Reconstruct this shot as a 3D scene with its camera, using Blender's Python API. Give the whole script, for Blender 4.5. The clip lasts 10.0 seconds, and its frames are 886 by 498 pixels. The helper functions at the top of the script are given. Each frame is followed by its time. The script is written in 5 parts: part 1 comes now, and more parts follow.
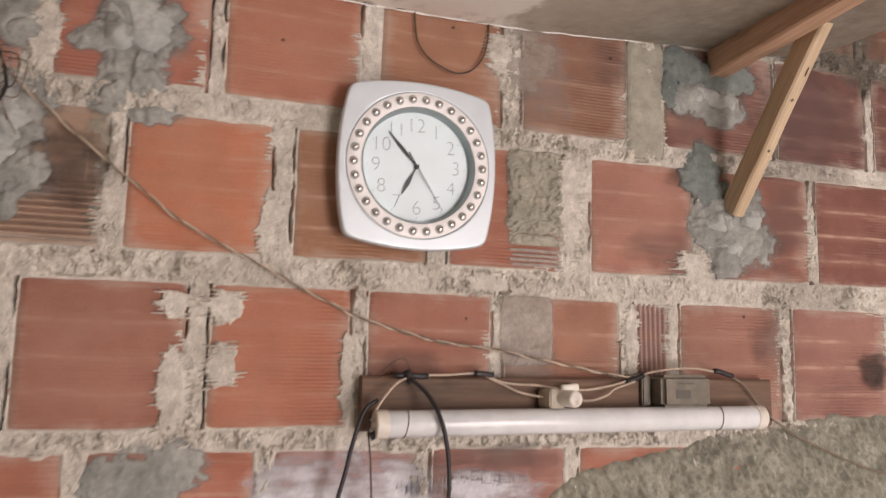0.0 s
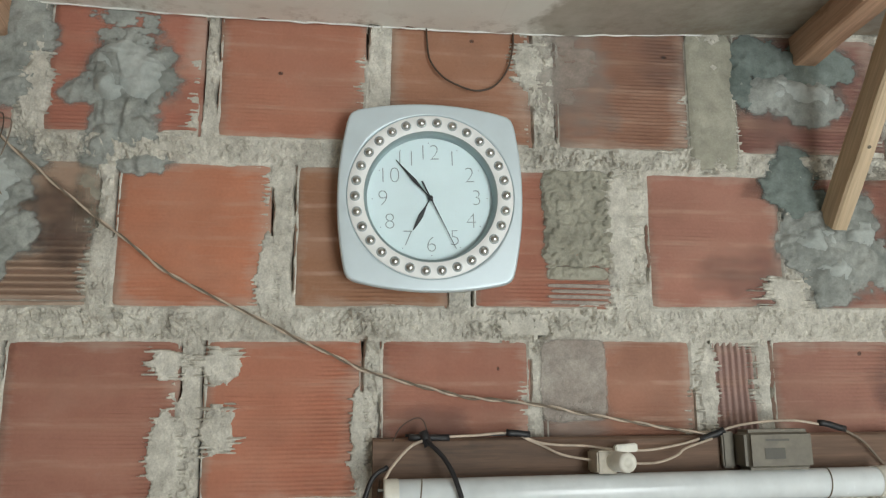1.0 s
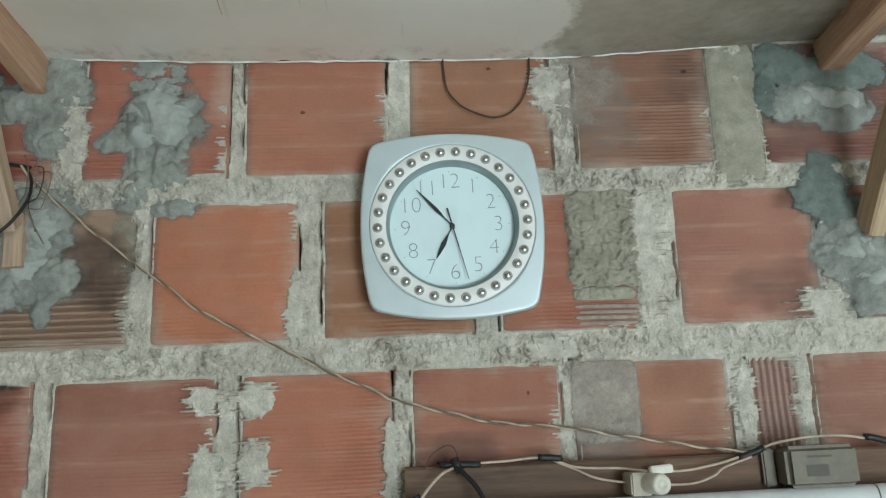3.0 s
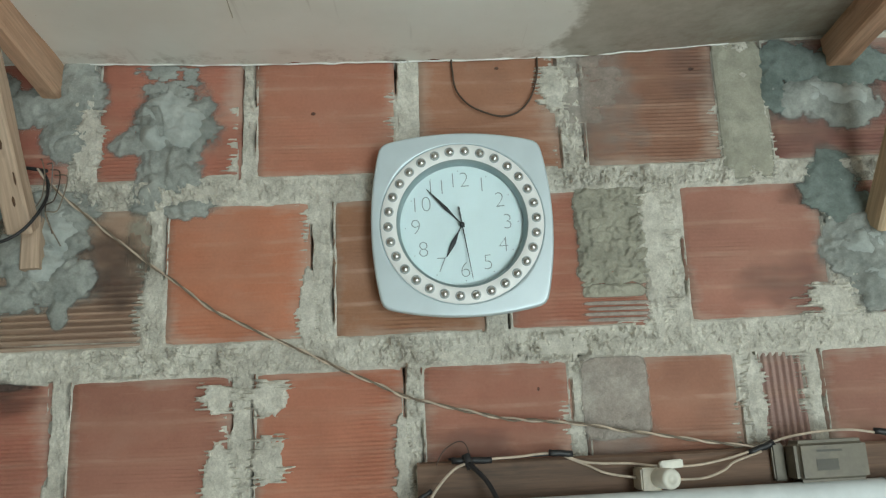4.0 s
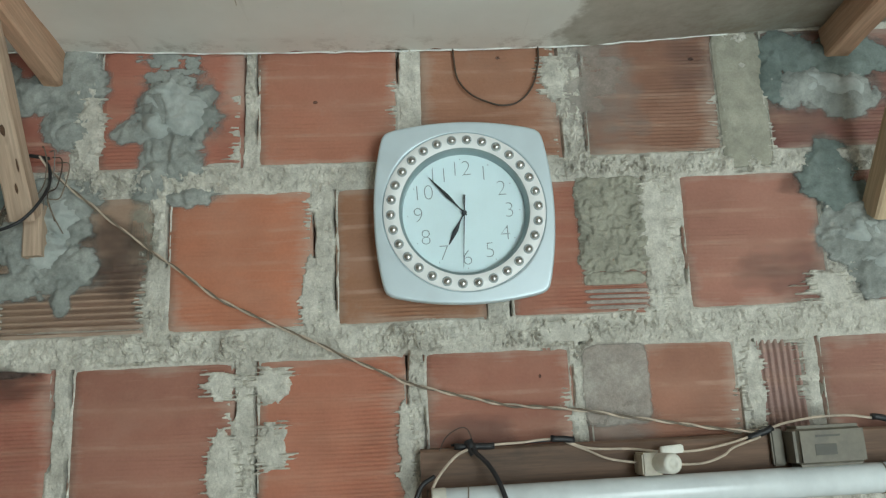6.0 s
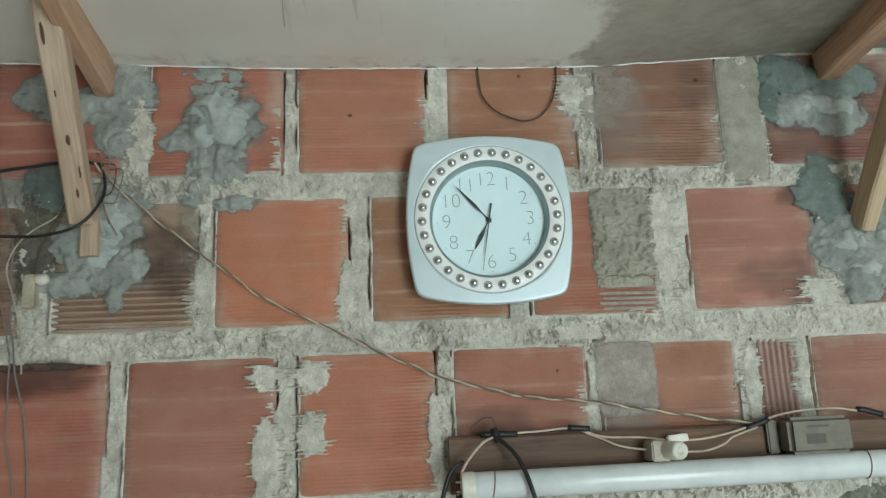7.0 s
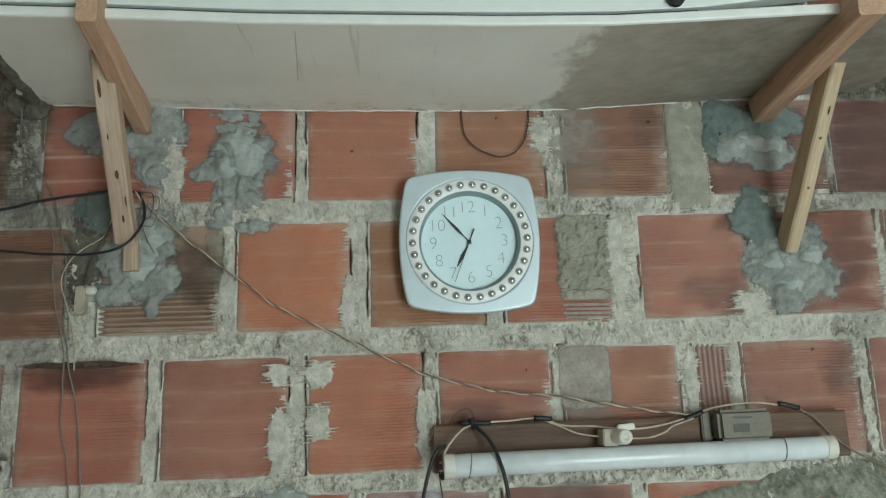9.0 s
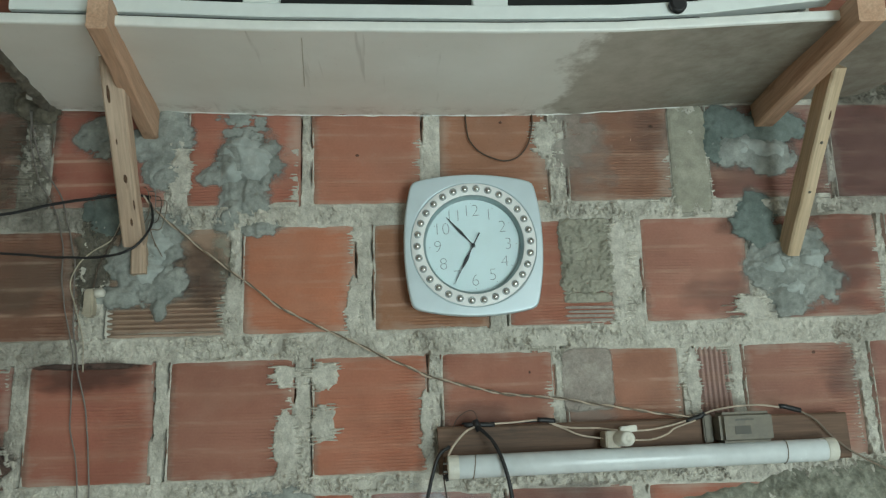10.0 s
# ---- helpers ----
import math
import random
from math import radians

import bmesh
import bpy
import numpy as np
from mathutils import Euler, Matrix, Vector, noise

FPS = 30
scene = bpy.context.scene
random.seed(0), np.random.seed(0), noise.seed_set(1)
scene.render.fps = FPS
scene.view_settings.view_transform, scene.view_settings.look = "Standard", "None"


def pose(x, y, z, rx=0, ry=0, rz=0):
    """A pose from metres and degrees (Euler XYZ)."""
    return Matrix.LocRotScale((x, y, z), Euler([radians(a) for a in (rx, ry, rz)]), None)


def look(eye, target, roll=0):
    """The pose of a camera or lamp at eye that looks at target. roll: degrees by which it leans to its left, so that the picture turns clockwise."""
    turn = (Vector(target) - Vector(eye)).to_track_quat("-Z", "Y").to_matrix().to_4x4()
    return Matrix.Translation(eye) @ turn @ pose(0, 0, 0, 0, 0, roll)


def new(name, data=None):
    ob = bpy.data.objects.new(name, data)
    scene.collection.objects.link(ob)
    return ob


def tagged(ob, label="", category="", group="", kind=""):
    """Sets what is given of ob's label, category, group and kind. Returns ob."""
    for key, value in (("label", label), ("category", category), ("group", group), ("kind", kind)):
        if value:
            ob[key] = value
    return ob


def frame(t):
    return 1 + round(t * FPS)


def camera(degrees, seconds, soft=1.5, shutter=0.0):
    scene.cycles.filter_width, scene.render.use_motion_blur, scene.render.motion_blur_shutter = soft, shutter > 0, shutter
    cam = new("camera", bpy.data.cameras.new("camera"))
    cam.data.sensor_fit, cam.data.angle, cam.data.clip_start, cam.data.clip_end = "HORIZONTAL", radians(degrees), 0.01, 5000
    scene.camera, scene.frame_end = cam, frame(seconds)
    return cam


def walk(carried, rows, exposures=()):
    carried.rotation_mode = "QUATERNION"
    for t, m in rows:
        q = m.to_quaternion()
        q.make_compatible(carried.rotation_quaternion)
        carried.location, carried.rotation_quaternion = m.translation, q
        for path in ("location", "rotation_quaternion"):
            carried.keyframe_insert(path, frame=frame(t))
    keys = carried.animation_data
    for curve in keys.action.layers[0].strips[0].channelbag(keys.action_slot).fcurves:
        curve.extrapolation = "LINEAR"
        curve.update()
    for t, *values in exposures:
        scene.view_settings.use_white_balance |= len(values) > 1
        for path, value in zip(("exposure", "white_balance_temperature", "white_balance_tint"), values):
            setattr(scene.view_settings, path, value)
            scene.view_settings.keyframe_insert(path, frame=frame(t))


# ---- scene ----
cam = camera(58.0, 10.0, soft=1.25, shutter=0.35)
PATH = [
    (0, (-0.332, -1.098, 1.611), (0.303, 0.777, 1.893), 1.6),
    (0.1, (-0.298, -1.081, 1.613), (0.316, 0.797, 1.926), 1.1),
    (0.3, (-0.245, -1.049, 1.606), (0.302, 0.836, 1.974), 0.8),
    (0.5, (-0.184, -1.037, 1.619), (0.215, 0.888, 1.986), 1.1),
    (0.7, (-0.144, -1.023, 1.627), (0.154, 0.919, 2.0), 0.9),
    (1, (-0.115, -1.003, 1.625), (0.123, 0.943, 2.019), 0.2),
    (1.5, (-0.093, -1.005, 1.633), (0.088, 0.942, 2.055), -0.8),
    (2, (-0.081, -1.01, 1.635), (0.068, 0.934, 2.081), -1.3),
    (2.5, (-0.072, -1.013, 1.632), (0.043, 0.932, 2.082), -1.5),
    (4, (-0.066, -1.028, 1.626), (-0.011, 0.92, 2.074), -2.0),
    (4.5, (-0.068, -1.03, 1.625), (-0.013, 0.919, 2.072), -2.0),
    (5, (-0.072, -1.023, 1.624), (-0.017, 0.926, 2.071), -2.0),
    (5.5, (-0.072, -1.023, 1.618), (-0.013, 0.926, 2.063), -2.1),
    (7, (-0.15, -1.117, 1.609), (-0.022, 0.833, 2.035), -1.8),
    (7.5, (-0.202, -1.2, 1.599), (-0.068, 0.75, 2.024), -1.8),
    (8, (-0.235, -1.264, 1.588), (-0.089, 0.683, 2.023), -1.5),
    (8.5, (-0.199, -1.3, 1.593), (-0.04, 0.649, 2.016), -1.4),
    (9, (-0.148, -1.321, 1.59), (-0.01, 0.627, 2.021), -1.5),
    (9.5, (-0.131, -1.322, 1.592), (-0.002, 0.628, 2.018), -1.5),
    (10, (-0.15, -1.335, 1.59), (-0.021, 0.613, 2.025), -1.4),
]
walk(cam, [(t, look(eye, target, roll)) for t, eye, target, roll in PATH],
     exposures=[(0, -0.14, 7400, 29), (0.5, -0.24, 6850, 12), (1, -0.29, 6420, 6), (2.5, -0.35, 5900, 0), (4, -0.34, 6120, -3),
                (5.5, -0.35, 6000, -3), (7, -0.34, 6000, -4), (8, -0.40, 6000, -4), (10, -0.55, 5960, -8)])

# ---- light: overcast daylight through a window and a doorway behind the camera ----
ROOM_L, ROOM_R, ROOM_B, ROOM_H = -2.0, 2.2, -3.2, 2.95
world = bpy.data.worlds.new("world")
scene.world = world
world.use_nodes = True
wn = world.node_tree.nodes
sky = wn.new("ShaderNodeTexSky")
sky.sky_type, sky.sun_disc = "NISHITA", False
sky.sun_elevation, sky.sun_rotation = radians(50), radians(150)
world.node_tree.links.new(sky.outputs[0], wn["Background"].inputs[0])
wn["Background"].inputs[1].default_value = 0.1


def day_lamp(name, eye, target, wide, high, watts, colour):
    lamp = bpy.data.lights.new(name, "AREA")
    lamp.shape, lamp.size, lamp.size_y, lamp.energy, lamp.color = "RECTANGLE", wide, high, watts, colour
    ob = new(name, lamp)
    ob.matrix_world = look(eye, target)
    return ob


day_lamp("window_daylight", (1.05, ROOM_B - 0.02, 1.05), (1.05, 0, 1.05), 1.0, 1.9, 82, (0.95, 0.985, 1.0))
day_lamp("doorway_daylight", (ROOM_R + 0.02, -1.35, 1.05), (0, -1.35, 1.05), 0.9, 2.0, 5, (1.0, 0.985, 0.96))


# ---- materials ----
class Nodes:
    """A short way to write a node material."""

    def __init__(self, name):
        self.mat = bpy.data.materials.new(name)
        self.mat.use_nodes = True
        self.tree = self.mat.node_tree
        self.bsdf = self.tree.nodes["Principled BSDF"]

    def node(self, kind, **values):
        n = self.tree.nodes.new(kind)
        for key, value in values.items():
            n.inputs[key.replace("_", " ")].default_value = value
        return n

    def link(self, a, b):
        self.tree.links.new(a, b)

    def place(self, scale=(1, 1, 1), space="world"):
        if space == "world":
            src = self.tree.nodes.new("ShaderNodeNewGeometry").outputs["Position"]
        else:
            src = self.tree.nodes.new("ShaderNodeTexCoord").outputs["Object"]
        m = self.tree.nodes.new("ShaderNodeMapping")
        m.inputs["Scale"].default_value = scale
        self.link(src, m.inputs["Vector"])
        return m.outputs["Vector"]

    def noise(self, at, scale, detail=4.0, rough=0.55):
        n = self.node("ShaderNodeTexNoise", Scale=scale, Detail=detail, Roughness=rough)
        self.link(at, n.inputs["Vector"])
        return n.outputs["Fac"]

    def span(self, fac, a, b, lo=0.0, hi=1.0):
        n = self.node("ShaderNodeMapRange")
        for i, value in enumerate((a, b, lo, hi)):
            n.inputs[i + 1].default_value = value
        self.link(fac, n.inputs[0])
        return n.outputs[0]

    def math(self, op, a, b):
        n = self.tree.nodes.new("ShaderNodeMath")
        n.operation = op
        for i, v in enumerate((a, b)):
            if isinstance(v, (int, float)):
                n.inputs[i].default_value = v
            else:
                self.link(v, n.inputs[i])
        return n.outputs[0]

    def mix(self, fac, a, b, blend="MIX"):
        n = self.tree.nodes.new("ShaderNodeMix")
        n.data_type, n.blend_type = "RGBA", blend
        for i, v in ((0, fac), (6, a), (7, b)):
            if isinstance(v, (int, float)):
                n.inputs[i].default_value = v
            elif isinstance(v, tuple):
                n.inputs[i].default_value = (*v, 1)
            else:
                self.link(v, n.inputs[i])
        return n.outputs[2]

    def grey(self, value):
        n = self.tree.nodes.new("ShaderNodeCombineColor")
        for i in range(3):
            self.link(value, n.inputs[i])
        return n.outputs[0]

    def bump(self, height, strength, distance, under=None):
        n = self.node("ShaderNodeBump", Strength=strength, Distance=distance)
        self.link(height, n.inputs["Height"])
        if under is not None:
            self.link(under, n.inputs["Normal"])
        self.link(n.outputs[0], self.bsdf.inputs["Normal"])
        return n.outputs[0]

    def done(self, colour, rough=0.8, metal=0.0):
        if isinstance(colour, tuple):
            self.bsdf.inputs["Base Color"].default_value = (*colour, 1)
        else:
            self.link(colour, self.bsdf.inputs["Base Color"])
        if isinstance(rough, (int, float)):
            self.bsdf.inputs["Roughness"].default_value = rough
        else:
            self.link(rough, self.bsdf.inputs["Roughness"])
        self.bsdf.inputs["Metallic"].default_value = metal
        return self.mat


def brick_material():
    """Extruded terracotta: pale bands over the inner webs, patchy scoring, dusty rims; the body colour is each brick's own."""
    m = Nodes("terracotta")
    info = m.tree.nodes.new("ShaderNodeObjectInfo")
    at = m.place()
    cloud = m.noise(at, 11.0, 4.0)
    broad = m.noise(at, 5.5, 3.0, 0.5)
    grain = m.noise(at, 260.0, 3.0)
    dust = m.noise(at, 28.0, 6.0, 0.7)
    base = m.mix(1.0, info.outputs["Color"], m.grey(m.span(cloud, 0.3, 0.7, 0.84, 1.16)), "MULTIPLY")
    base = m.mix(1.0, base, m.grey(m.span(grain, 0.3, 0.7, 0.95, 1.05)), "MULTIPLY")
    # burnt purple-grey and dusty zones, wider than a hand
    base = m.mix(m.span(broad, 0.50, 0.72, 0.0, 0.32), base, (0.21, 0.12, 0.095))
    base = m.mix(m.span(m.noise(m.place((8, 8, 14)), 1.0, 4.0, 0.6), 0.50, 0.75, 0.0, 0.28), base, (0.44, 0.28, 0.21))
    streak = m.noise(m.place((6, 6, 75)), 1.0, 4.0, 0.6)
    base = m.mix(m.span(streak, 0.58, 0.76, 0.0, 0.42), base, (0.52, 0.34, 0.25))
    base = m.mix(m.span(dust, 0.60, 0.8, 0.0, 0.25), base, (0.42, 0.36, 0.29))
    own = m.tree.nodes.new("ShaderNodeSeparateXYZ")
    m.link(m.tree.nodes.new("ShaderNodeTexCoord").outputs["Generated"], own.inputs[0])
    # three pale bands where the webs behind the face drew the clay in
    wave = m.math("ADD", own.outputs[2], m.math("MULTIPLY", m.math("SUBTRACT", m.noise(m.place((9, 9, 2)), 1.0, 2.0), 0.5), 0.035))
    ridge = m.math("COSINE", m.math("MULTIPLY", m.math("SUBTRACT", wave, 0.24), 2 * math.pi / 0.235), 0.0)
    inner = m.math("MULTIPLY", m.span(own.outputs[2], 0.12, 0.2), m.span(own.outputs[2], 0.8, 0.88, 1.0, 0.0))
    rubbed = m.span(m.noise(m.place((13, 13, 30)), 1.0, 4.0, 0.6), 0.40, 0.64)
    per = m.span(info.outputs["Random"], 0.2, 0.85, 0.25, 0.8)
    band = m.math("MULTIPLY", m.math("MULTIPLY", m.span(ridge, 0.86, 1.0), inner), m.math("MULTIPLY", rubbed, per))
    base = m.mix(band, base, (0.55, 0.37, 0.28))
    hollow = m.math("MULTIPLY", m.span(ridge, -0.2, 0.8), inner)
    base = m.mix(m.math("MULTIPLY", hollow, 0.10), base, (0.48, 0.30, 0.21))
    rim = m.math("MINIMUM", m.math("MINIMUM", own.outputs[0], m.math("MULTIPLY", m.math("SUBTRACT", 1.0, own.outputs[0]), 0.6)),
                 m.math("MINIMUM", own.outputs[2], m.math("SUBTRACT", 1.0, own.outputs[2])))
    tooth = m.noise(m.place((16, 16, 200)), 1.0, 3.0, 0.6)
    reach = m.math("ADD", m.math("MULTIPLY", m.math("SUBTRACT", tooth, 0.5), 0.14), m.math("MULTIPLY", m.math("SUBTRACT", cloud, 0.5), 0.34))
    base = m.mix(m.span(m.math("SUBTRACT", rim, reach), -0.02, 0.08, 0.52, 0.0), base, (0.48, 0.41, 0.34))
    # scoring left by the extruder, worn off over most of the face
    sep = m.tree.nodes.new("ShaderNodeSeparateXYZ")
    m.link(m.place(), sep.inputs[0])
    wob = m.noise(m.place((3, 3, 40)), 1.0, 2.0)
    phase = m.math("ADD", m.math("MULTIPLY", sep.outputs[2], 1250.0), m.math("MULTIPLY", wob, 7.0))
    rib = m.math("SINE", phase, 0.0)
    worn = m.span(m.noise(m.place((6, 6, 9)), 1.0, 3.0), 0.46, 0.66)
    thread = m.noise(m.place((5, 5, 260)), 1.0, 3.0, 0.6)
    rib = m.math("MULTIPLY", m.math("ADD", m.math("MULTIPLY", m.span(rib, -1.0, 0.3), 0.45), m.span(thread, 0.35, 0.6, 0.0, 0.55)), worn)
    base = m.mix(m.math("MULTIPLY", m.math("SUBTRACT", worn, rib), 0.20), base, (0.13, 0.062, 0.045))
    n = m.bump(rib, 0.55, 0.0016)
    n = m.bump(m.span(grain, 0.25, 0.75), 0.3, 0.0006, n)
    n = m.bump(ridge, 0.25, 0.0015, n)
    m.bump(cloud, 0.5, 0.004, n)
    return m.done(base, 0.88)


def cement_material(name, pale, dark, fine, mottle=1.0, film=False, grime_shade=None):
    m = Nodes(name)
    at = m.place()
    a = m.noise(at, 16.0, 6.0, 0.65)
    b = m.noise(at, 70.0, 6.0, 0.7)
    g = m.noise(at, fine, 4.0, 0.7)
    base = m.mix(m.span(a, 0.35, 0.66), dark, pale)
    base = m.mix(1.0, base, m.grey(m.span(b, 0.3, 0.7, 1 - 0.32 * mottle, 1 + 0.25 * mottle)), "MULTIPLY")
    base = m.mix(1.0, base, m.grey(m.span(g, 0.3, 0.7, 1 - 0.22 * mottle, 1 + 0.18 * mottle)), "MULTIPLY")
    # per-point darkening: dirt plus shade painted into the colour
    if grime_shade is not None:
        dirt_shade = m.tree.nodes.new("ShaderNodeAttribute")
        dirt_shade.attribute_name = "grime_shade"
        base = m.mix(m.math("MULTIPLY", dirt_shade.outputs["Fac"], m.span(a, 0.3, 0.6, 0.75, 1.0)), base, grime_shade)
    n = m.bump(g, 0.6, 0.0012)
    m.bump(b, 0.6, 0.003, n)
    if film:
        # a smear thins out to nothing at its rim
        cover = m.tree.nodes.new("ShaderNodeAttribute")
        cover.attribute_name = "cover"
        bare = m.tree.nodes.new("ShaderNodeBsdfTransparent")
        both = m.tree.nodes.new("ShaderNodeMixShader")
        m.link(cover.outputs["Fac"], both.inputs[0])
        m.link(bare.outputs[0], both.inputs[1])
        m.link(m.bsdf.outputs[0], both.inputs[2])
        m.link(both.outputs[0], m.tree.nodes["Material Output"].inputs[0])
    return m.done(base, 0.95)


def wood_material(name, pale, dark, grime_shade):
    m = Nodes(name)
    fibre = m.noise(m.place((60, 3.5, 60), "own"), 1.0, 6.0, 0.6)
    fine = m.noise(m.place((320, 14, 320), "own"), 1.0, 4.0, 0.6)
    spot = m.noise(m.place((22, 9, 22), "own"), 1.0, 4.0, 0.6)
    base = m.mix(m.span(fibre, 0.32, 0.68), dark, pale)
    base = m.mix(1.0, base, m.grey(m.span(fine, 0.3, 0.7, 0.8, 1.12)), "MULTIPLY")
    base = m.mix(m.span(spot, 0.6, 0.74, 0.0, 0.75), base, grime_shade)
    n = m.bump(fine, 0.45, 0.0008)
    m.bump(fibre, 0.3, 0.002, n)
    return m.done(base, 0.72)


def plain_material(name, colour, rough=0.5, metal=0.0, mottle=0.12, scale=45.0, bump=0.15):
    m = Nodes(name)
    at = m.place(space="own")
    a = m.noise(at, scale, 5.0, 0.6)
    b = m.noise(at, scale * 7, 3.0, 0.6)
    base = m.mix(1.0, colour, m.grey(m.span(a, 0.3, 0.7, 1 - mottle, 1 + mottle)), "MULTIPLY")
    m.bump(b, bump, 0.0006)
    return m.done(base, m.span(a, 0.3, 0.7, max(0.02, rough - 0.08), min(1.0, rough + 0.08)), metal)


def board_material():
    """Off-white painted sheet with a broad damp stain, rubbed marks and specks."""
    m = Nodes("painted_board")
    at = m.place()
    sep = m.tree.nodes.new("ShaderNodeSeparateXYZ")
    m.link(at, sep.inputs[0])
    wide = m.noise(at, 5.0, 6.0, 0.6)
    mid = m.noise(at, 24.0, 6.0, 0.7)
    fine = m.noise(at, 160.0, 3.0, 0.6)
    base = m.mix(m.span(wide, 0.35, 0.7), (0.79, 0.775, 0.72), (0.87, 0.865, 0.82))
    blot = m.noise(m.place((9, 6, 9)), 1.0, 6.0, 0.62)
    edge = m.math("ADD", sep.outputs[0], m.math("MULTIPLY", m.math("SUBTRACT", blot, 0.5), 0.20))
    edge = m.math("ADD", edge, m.math("MULTIPLY", m.math("SUBTRACT", mid, 0.5), 0.05))
    stain = m.math("MULTIPLY", m.span(edge, 0.125, 0.15), m.span(mid, 0.34, 0.62, 0.80, 1.0))
    damp = m.mix(m.span(edge, 0.16, 0.42), (0.37, 0.335, 0.275), (0.185, 0.162, 0.118))
    base = m.mix(m.math("MULTIPLY", stain, 0.9), base, damp)
    # patchy brown, stronger towards the wall edge
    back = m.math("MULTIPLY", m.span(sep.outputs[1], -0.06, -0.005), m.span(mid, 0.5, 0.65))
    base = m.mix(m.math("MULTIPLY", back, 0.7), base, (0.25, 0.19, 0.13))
    base = m.mix(m.span(fine, 0.68, 0.76, 0.0, 0.3), base, (0.25, 0.2, 0.15))
    line = m.noise(m.place((55, 2.5, 1)), 1.0, 3.0, 0.5)
    base = m.mix(m.span(line, 0.66, 0.72, 0.0, 0.3), base, (0.34, 0.31, 0.26))
    n = m.bump(mid, 0.25, 0.003)
    m.bump(fine, 0.2, 0.0005, n)
    return m.done(base, 0.55)


BRICK = brick_material()
MORTAR = cement_material("lime_mortar", (0.70, 0.675, 0.60), (0.48, 0.455, 0.395), 420.0, 0.8, grime_shade=(0.13, 0.115, 0.09))
CEMENT = cement_material("grey_cement", (0.40, 0.415, 0.385), (0.235, 0.25, 0.23), 380.0, 0.6, True)
DARK_CEMENT = cement_material("damp_cement", (0.235, 0.275, 0.255), (0.13, 0.16, 0.145), 380.0, 0.6, True)
THIN_CEMENT = cement_material("thin_cement", (0.50, 0.46, 0.41), (0.37, 0.32, 0.28), 420.0, 0.8, True)
SOOT = cement_material("soot", (0.12, 0.075, 0.06), (0.06, 0.045, 0.04), 300.0, 1.0, True)
PALE_CEMENT = cement_material("trowelled_cement", (0.50, 0.525, 0.50), (0.36, 0.39, 0.37), 300.0, 0.35, True)
OLIVE_CEMENT = cement_material("mossy_cement", (0.45, 0.435, 0.355), (0.31, 0.30, 0.24), 380.0, 0.5, True)
# real mud, and also the colour of shade painted at the wall's ends
MUD_SHADE = cement_material("mud_and_shade", (0.20, 0.18, 0.135), (0.10, 0.09, 0.07), 300.0, 0.8, True)
MUD_CRUST = cement_material("dried_mud", (0.20, 0.18, 0.14), (0.10, 0.09, 0.072), 300.0, 0.8)
WHITEWASH = cement_material("whitewash_lump", (0.72, 0.72, 0.68), (0.55, 0.55, 0.52), 300.0, 0.5)
BURNT = cement_material("burnt_clay", (0.20, 0.15, 0.14), (0.13, 0.095, 0.09), 300.0, 0.5, True)
WHITISH = cement_material("whitish_smear", (0.72, 0.74, 0.78), (0.52, 0.52, 0.55), 300.0, 0.5, True)
PLASTER = cement_material("rough_plaster", (0.38, 0.38, 0.31), (0.21, 0.21, 0.165), 420.0)
WOOD = wood_material("pine", (0.63, 0.42, 0.29), (0.50, 0.31, 0.20), (0.24, 0.14, 0.085))
GREY_WOOD = wood_material("weathered_pine", (0.58, 0.45, 0.34), (0.43, 0.31, 0.22), (0.15, 0.095, 0.06))
KNOT = plain_material("wood_knot", (0.10, 0.055, 0.03), 0.8, 0.0, 0.4, 200.0)
BATTEN = wood_material("dirty_batten", (0.21, 0.125, 0.082), (0.09, 0.058, 0.04), (0.045, 0.036, 0.028))
BEIGE_WOOD = wood_material("sawn_pine", (0.60, 0.47, 0.32), (0.47, 0.35, 0.22), (0.27, 0.20, 0.125))
BOARD = board_material()
EDGE_WHITE = plain_material("white_edging", (0.86, 0.87, 0.83), 0.4, 0.0, 0.05)
FRAME_WHITE = plain_material("white_enamel", (0.84, 0.88, 0.86), 0.35, 0.0, 0.03)
SILVER = plain_material("silver_paint", (0.61, 0.70, 0.74), 0.40, 0.3, 0.03, 30.0, 0.02)
RING = plain_material("pearl_plastic", (0.86, 0.87, 0.86), 0.4, 0.0, 0.03, 30.0, 0.02)
DIAL = plain_material("dial_paper", (0.51, 0.60, 0.615), 0.6, 0.0, 0.03, 25.0, 0.02)
INNER = plain_material("grey_bezel", (0.27, 0.34, 0.345), 0.45, 0.2, 0.03, 30.0, 0.02)
CHROME = plain_material("chrome", (0.56, 0.57, 0.56), 0.26, 1.0, 0.03)
INK = plain_material("dial_ink", (0.20, 0.225, 0.23), 0.6)
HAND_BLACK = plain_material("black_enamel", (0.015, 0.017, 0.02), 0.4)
TUBE_GLASS = plain_material("opal_glass", (0.66, 0.70, 0.71), 0.22, 0.0, 0.14, 14.0, 0.05)
AGED_WHITE = plain_material("aged_plastic", (0.46, 0.41, 0.32), 0.5, 0.0, 0.25)
DIRTY_WHITE = plain_material("pale_plastic", (0.70, 0.68, 0.60), 0.45, 0.0, 0.15)
BALLAST_GREY = plain_material("ballast_enamel", (0.15, 0.135, 0.105), 0.5, 0.2, 0.25)
LABEL = plain_material("label_print", (0.09, 0.085, 0.07), 0.6)
BLACK_RUBBER = plain_material("black_rubber", (0.018, 0.018, 0.02), 0.5)
BROWN_RUBBER = plain_material("brown_wire", (0.07, 0.045, 0.03), 0.5)
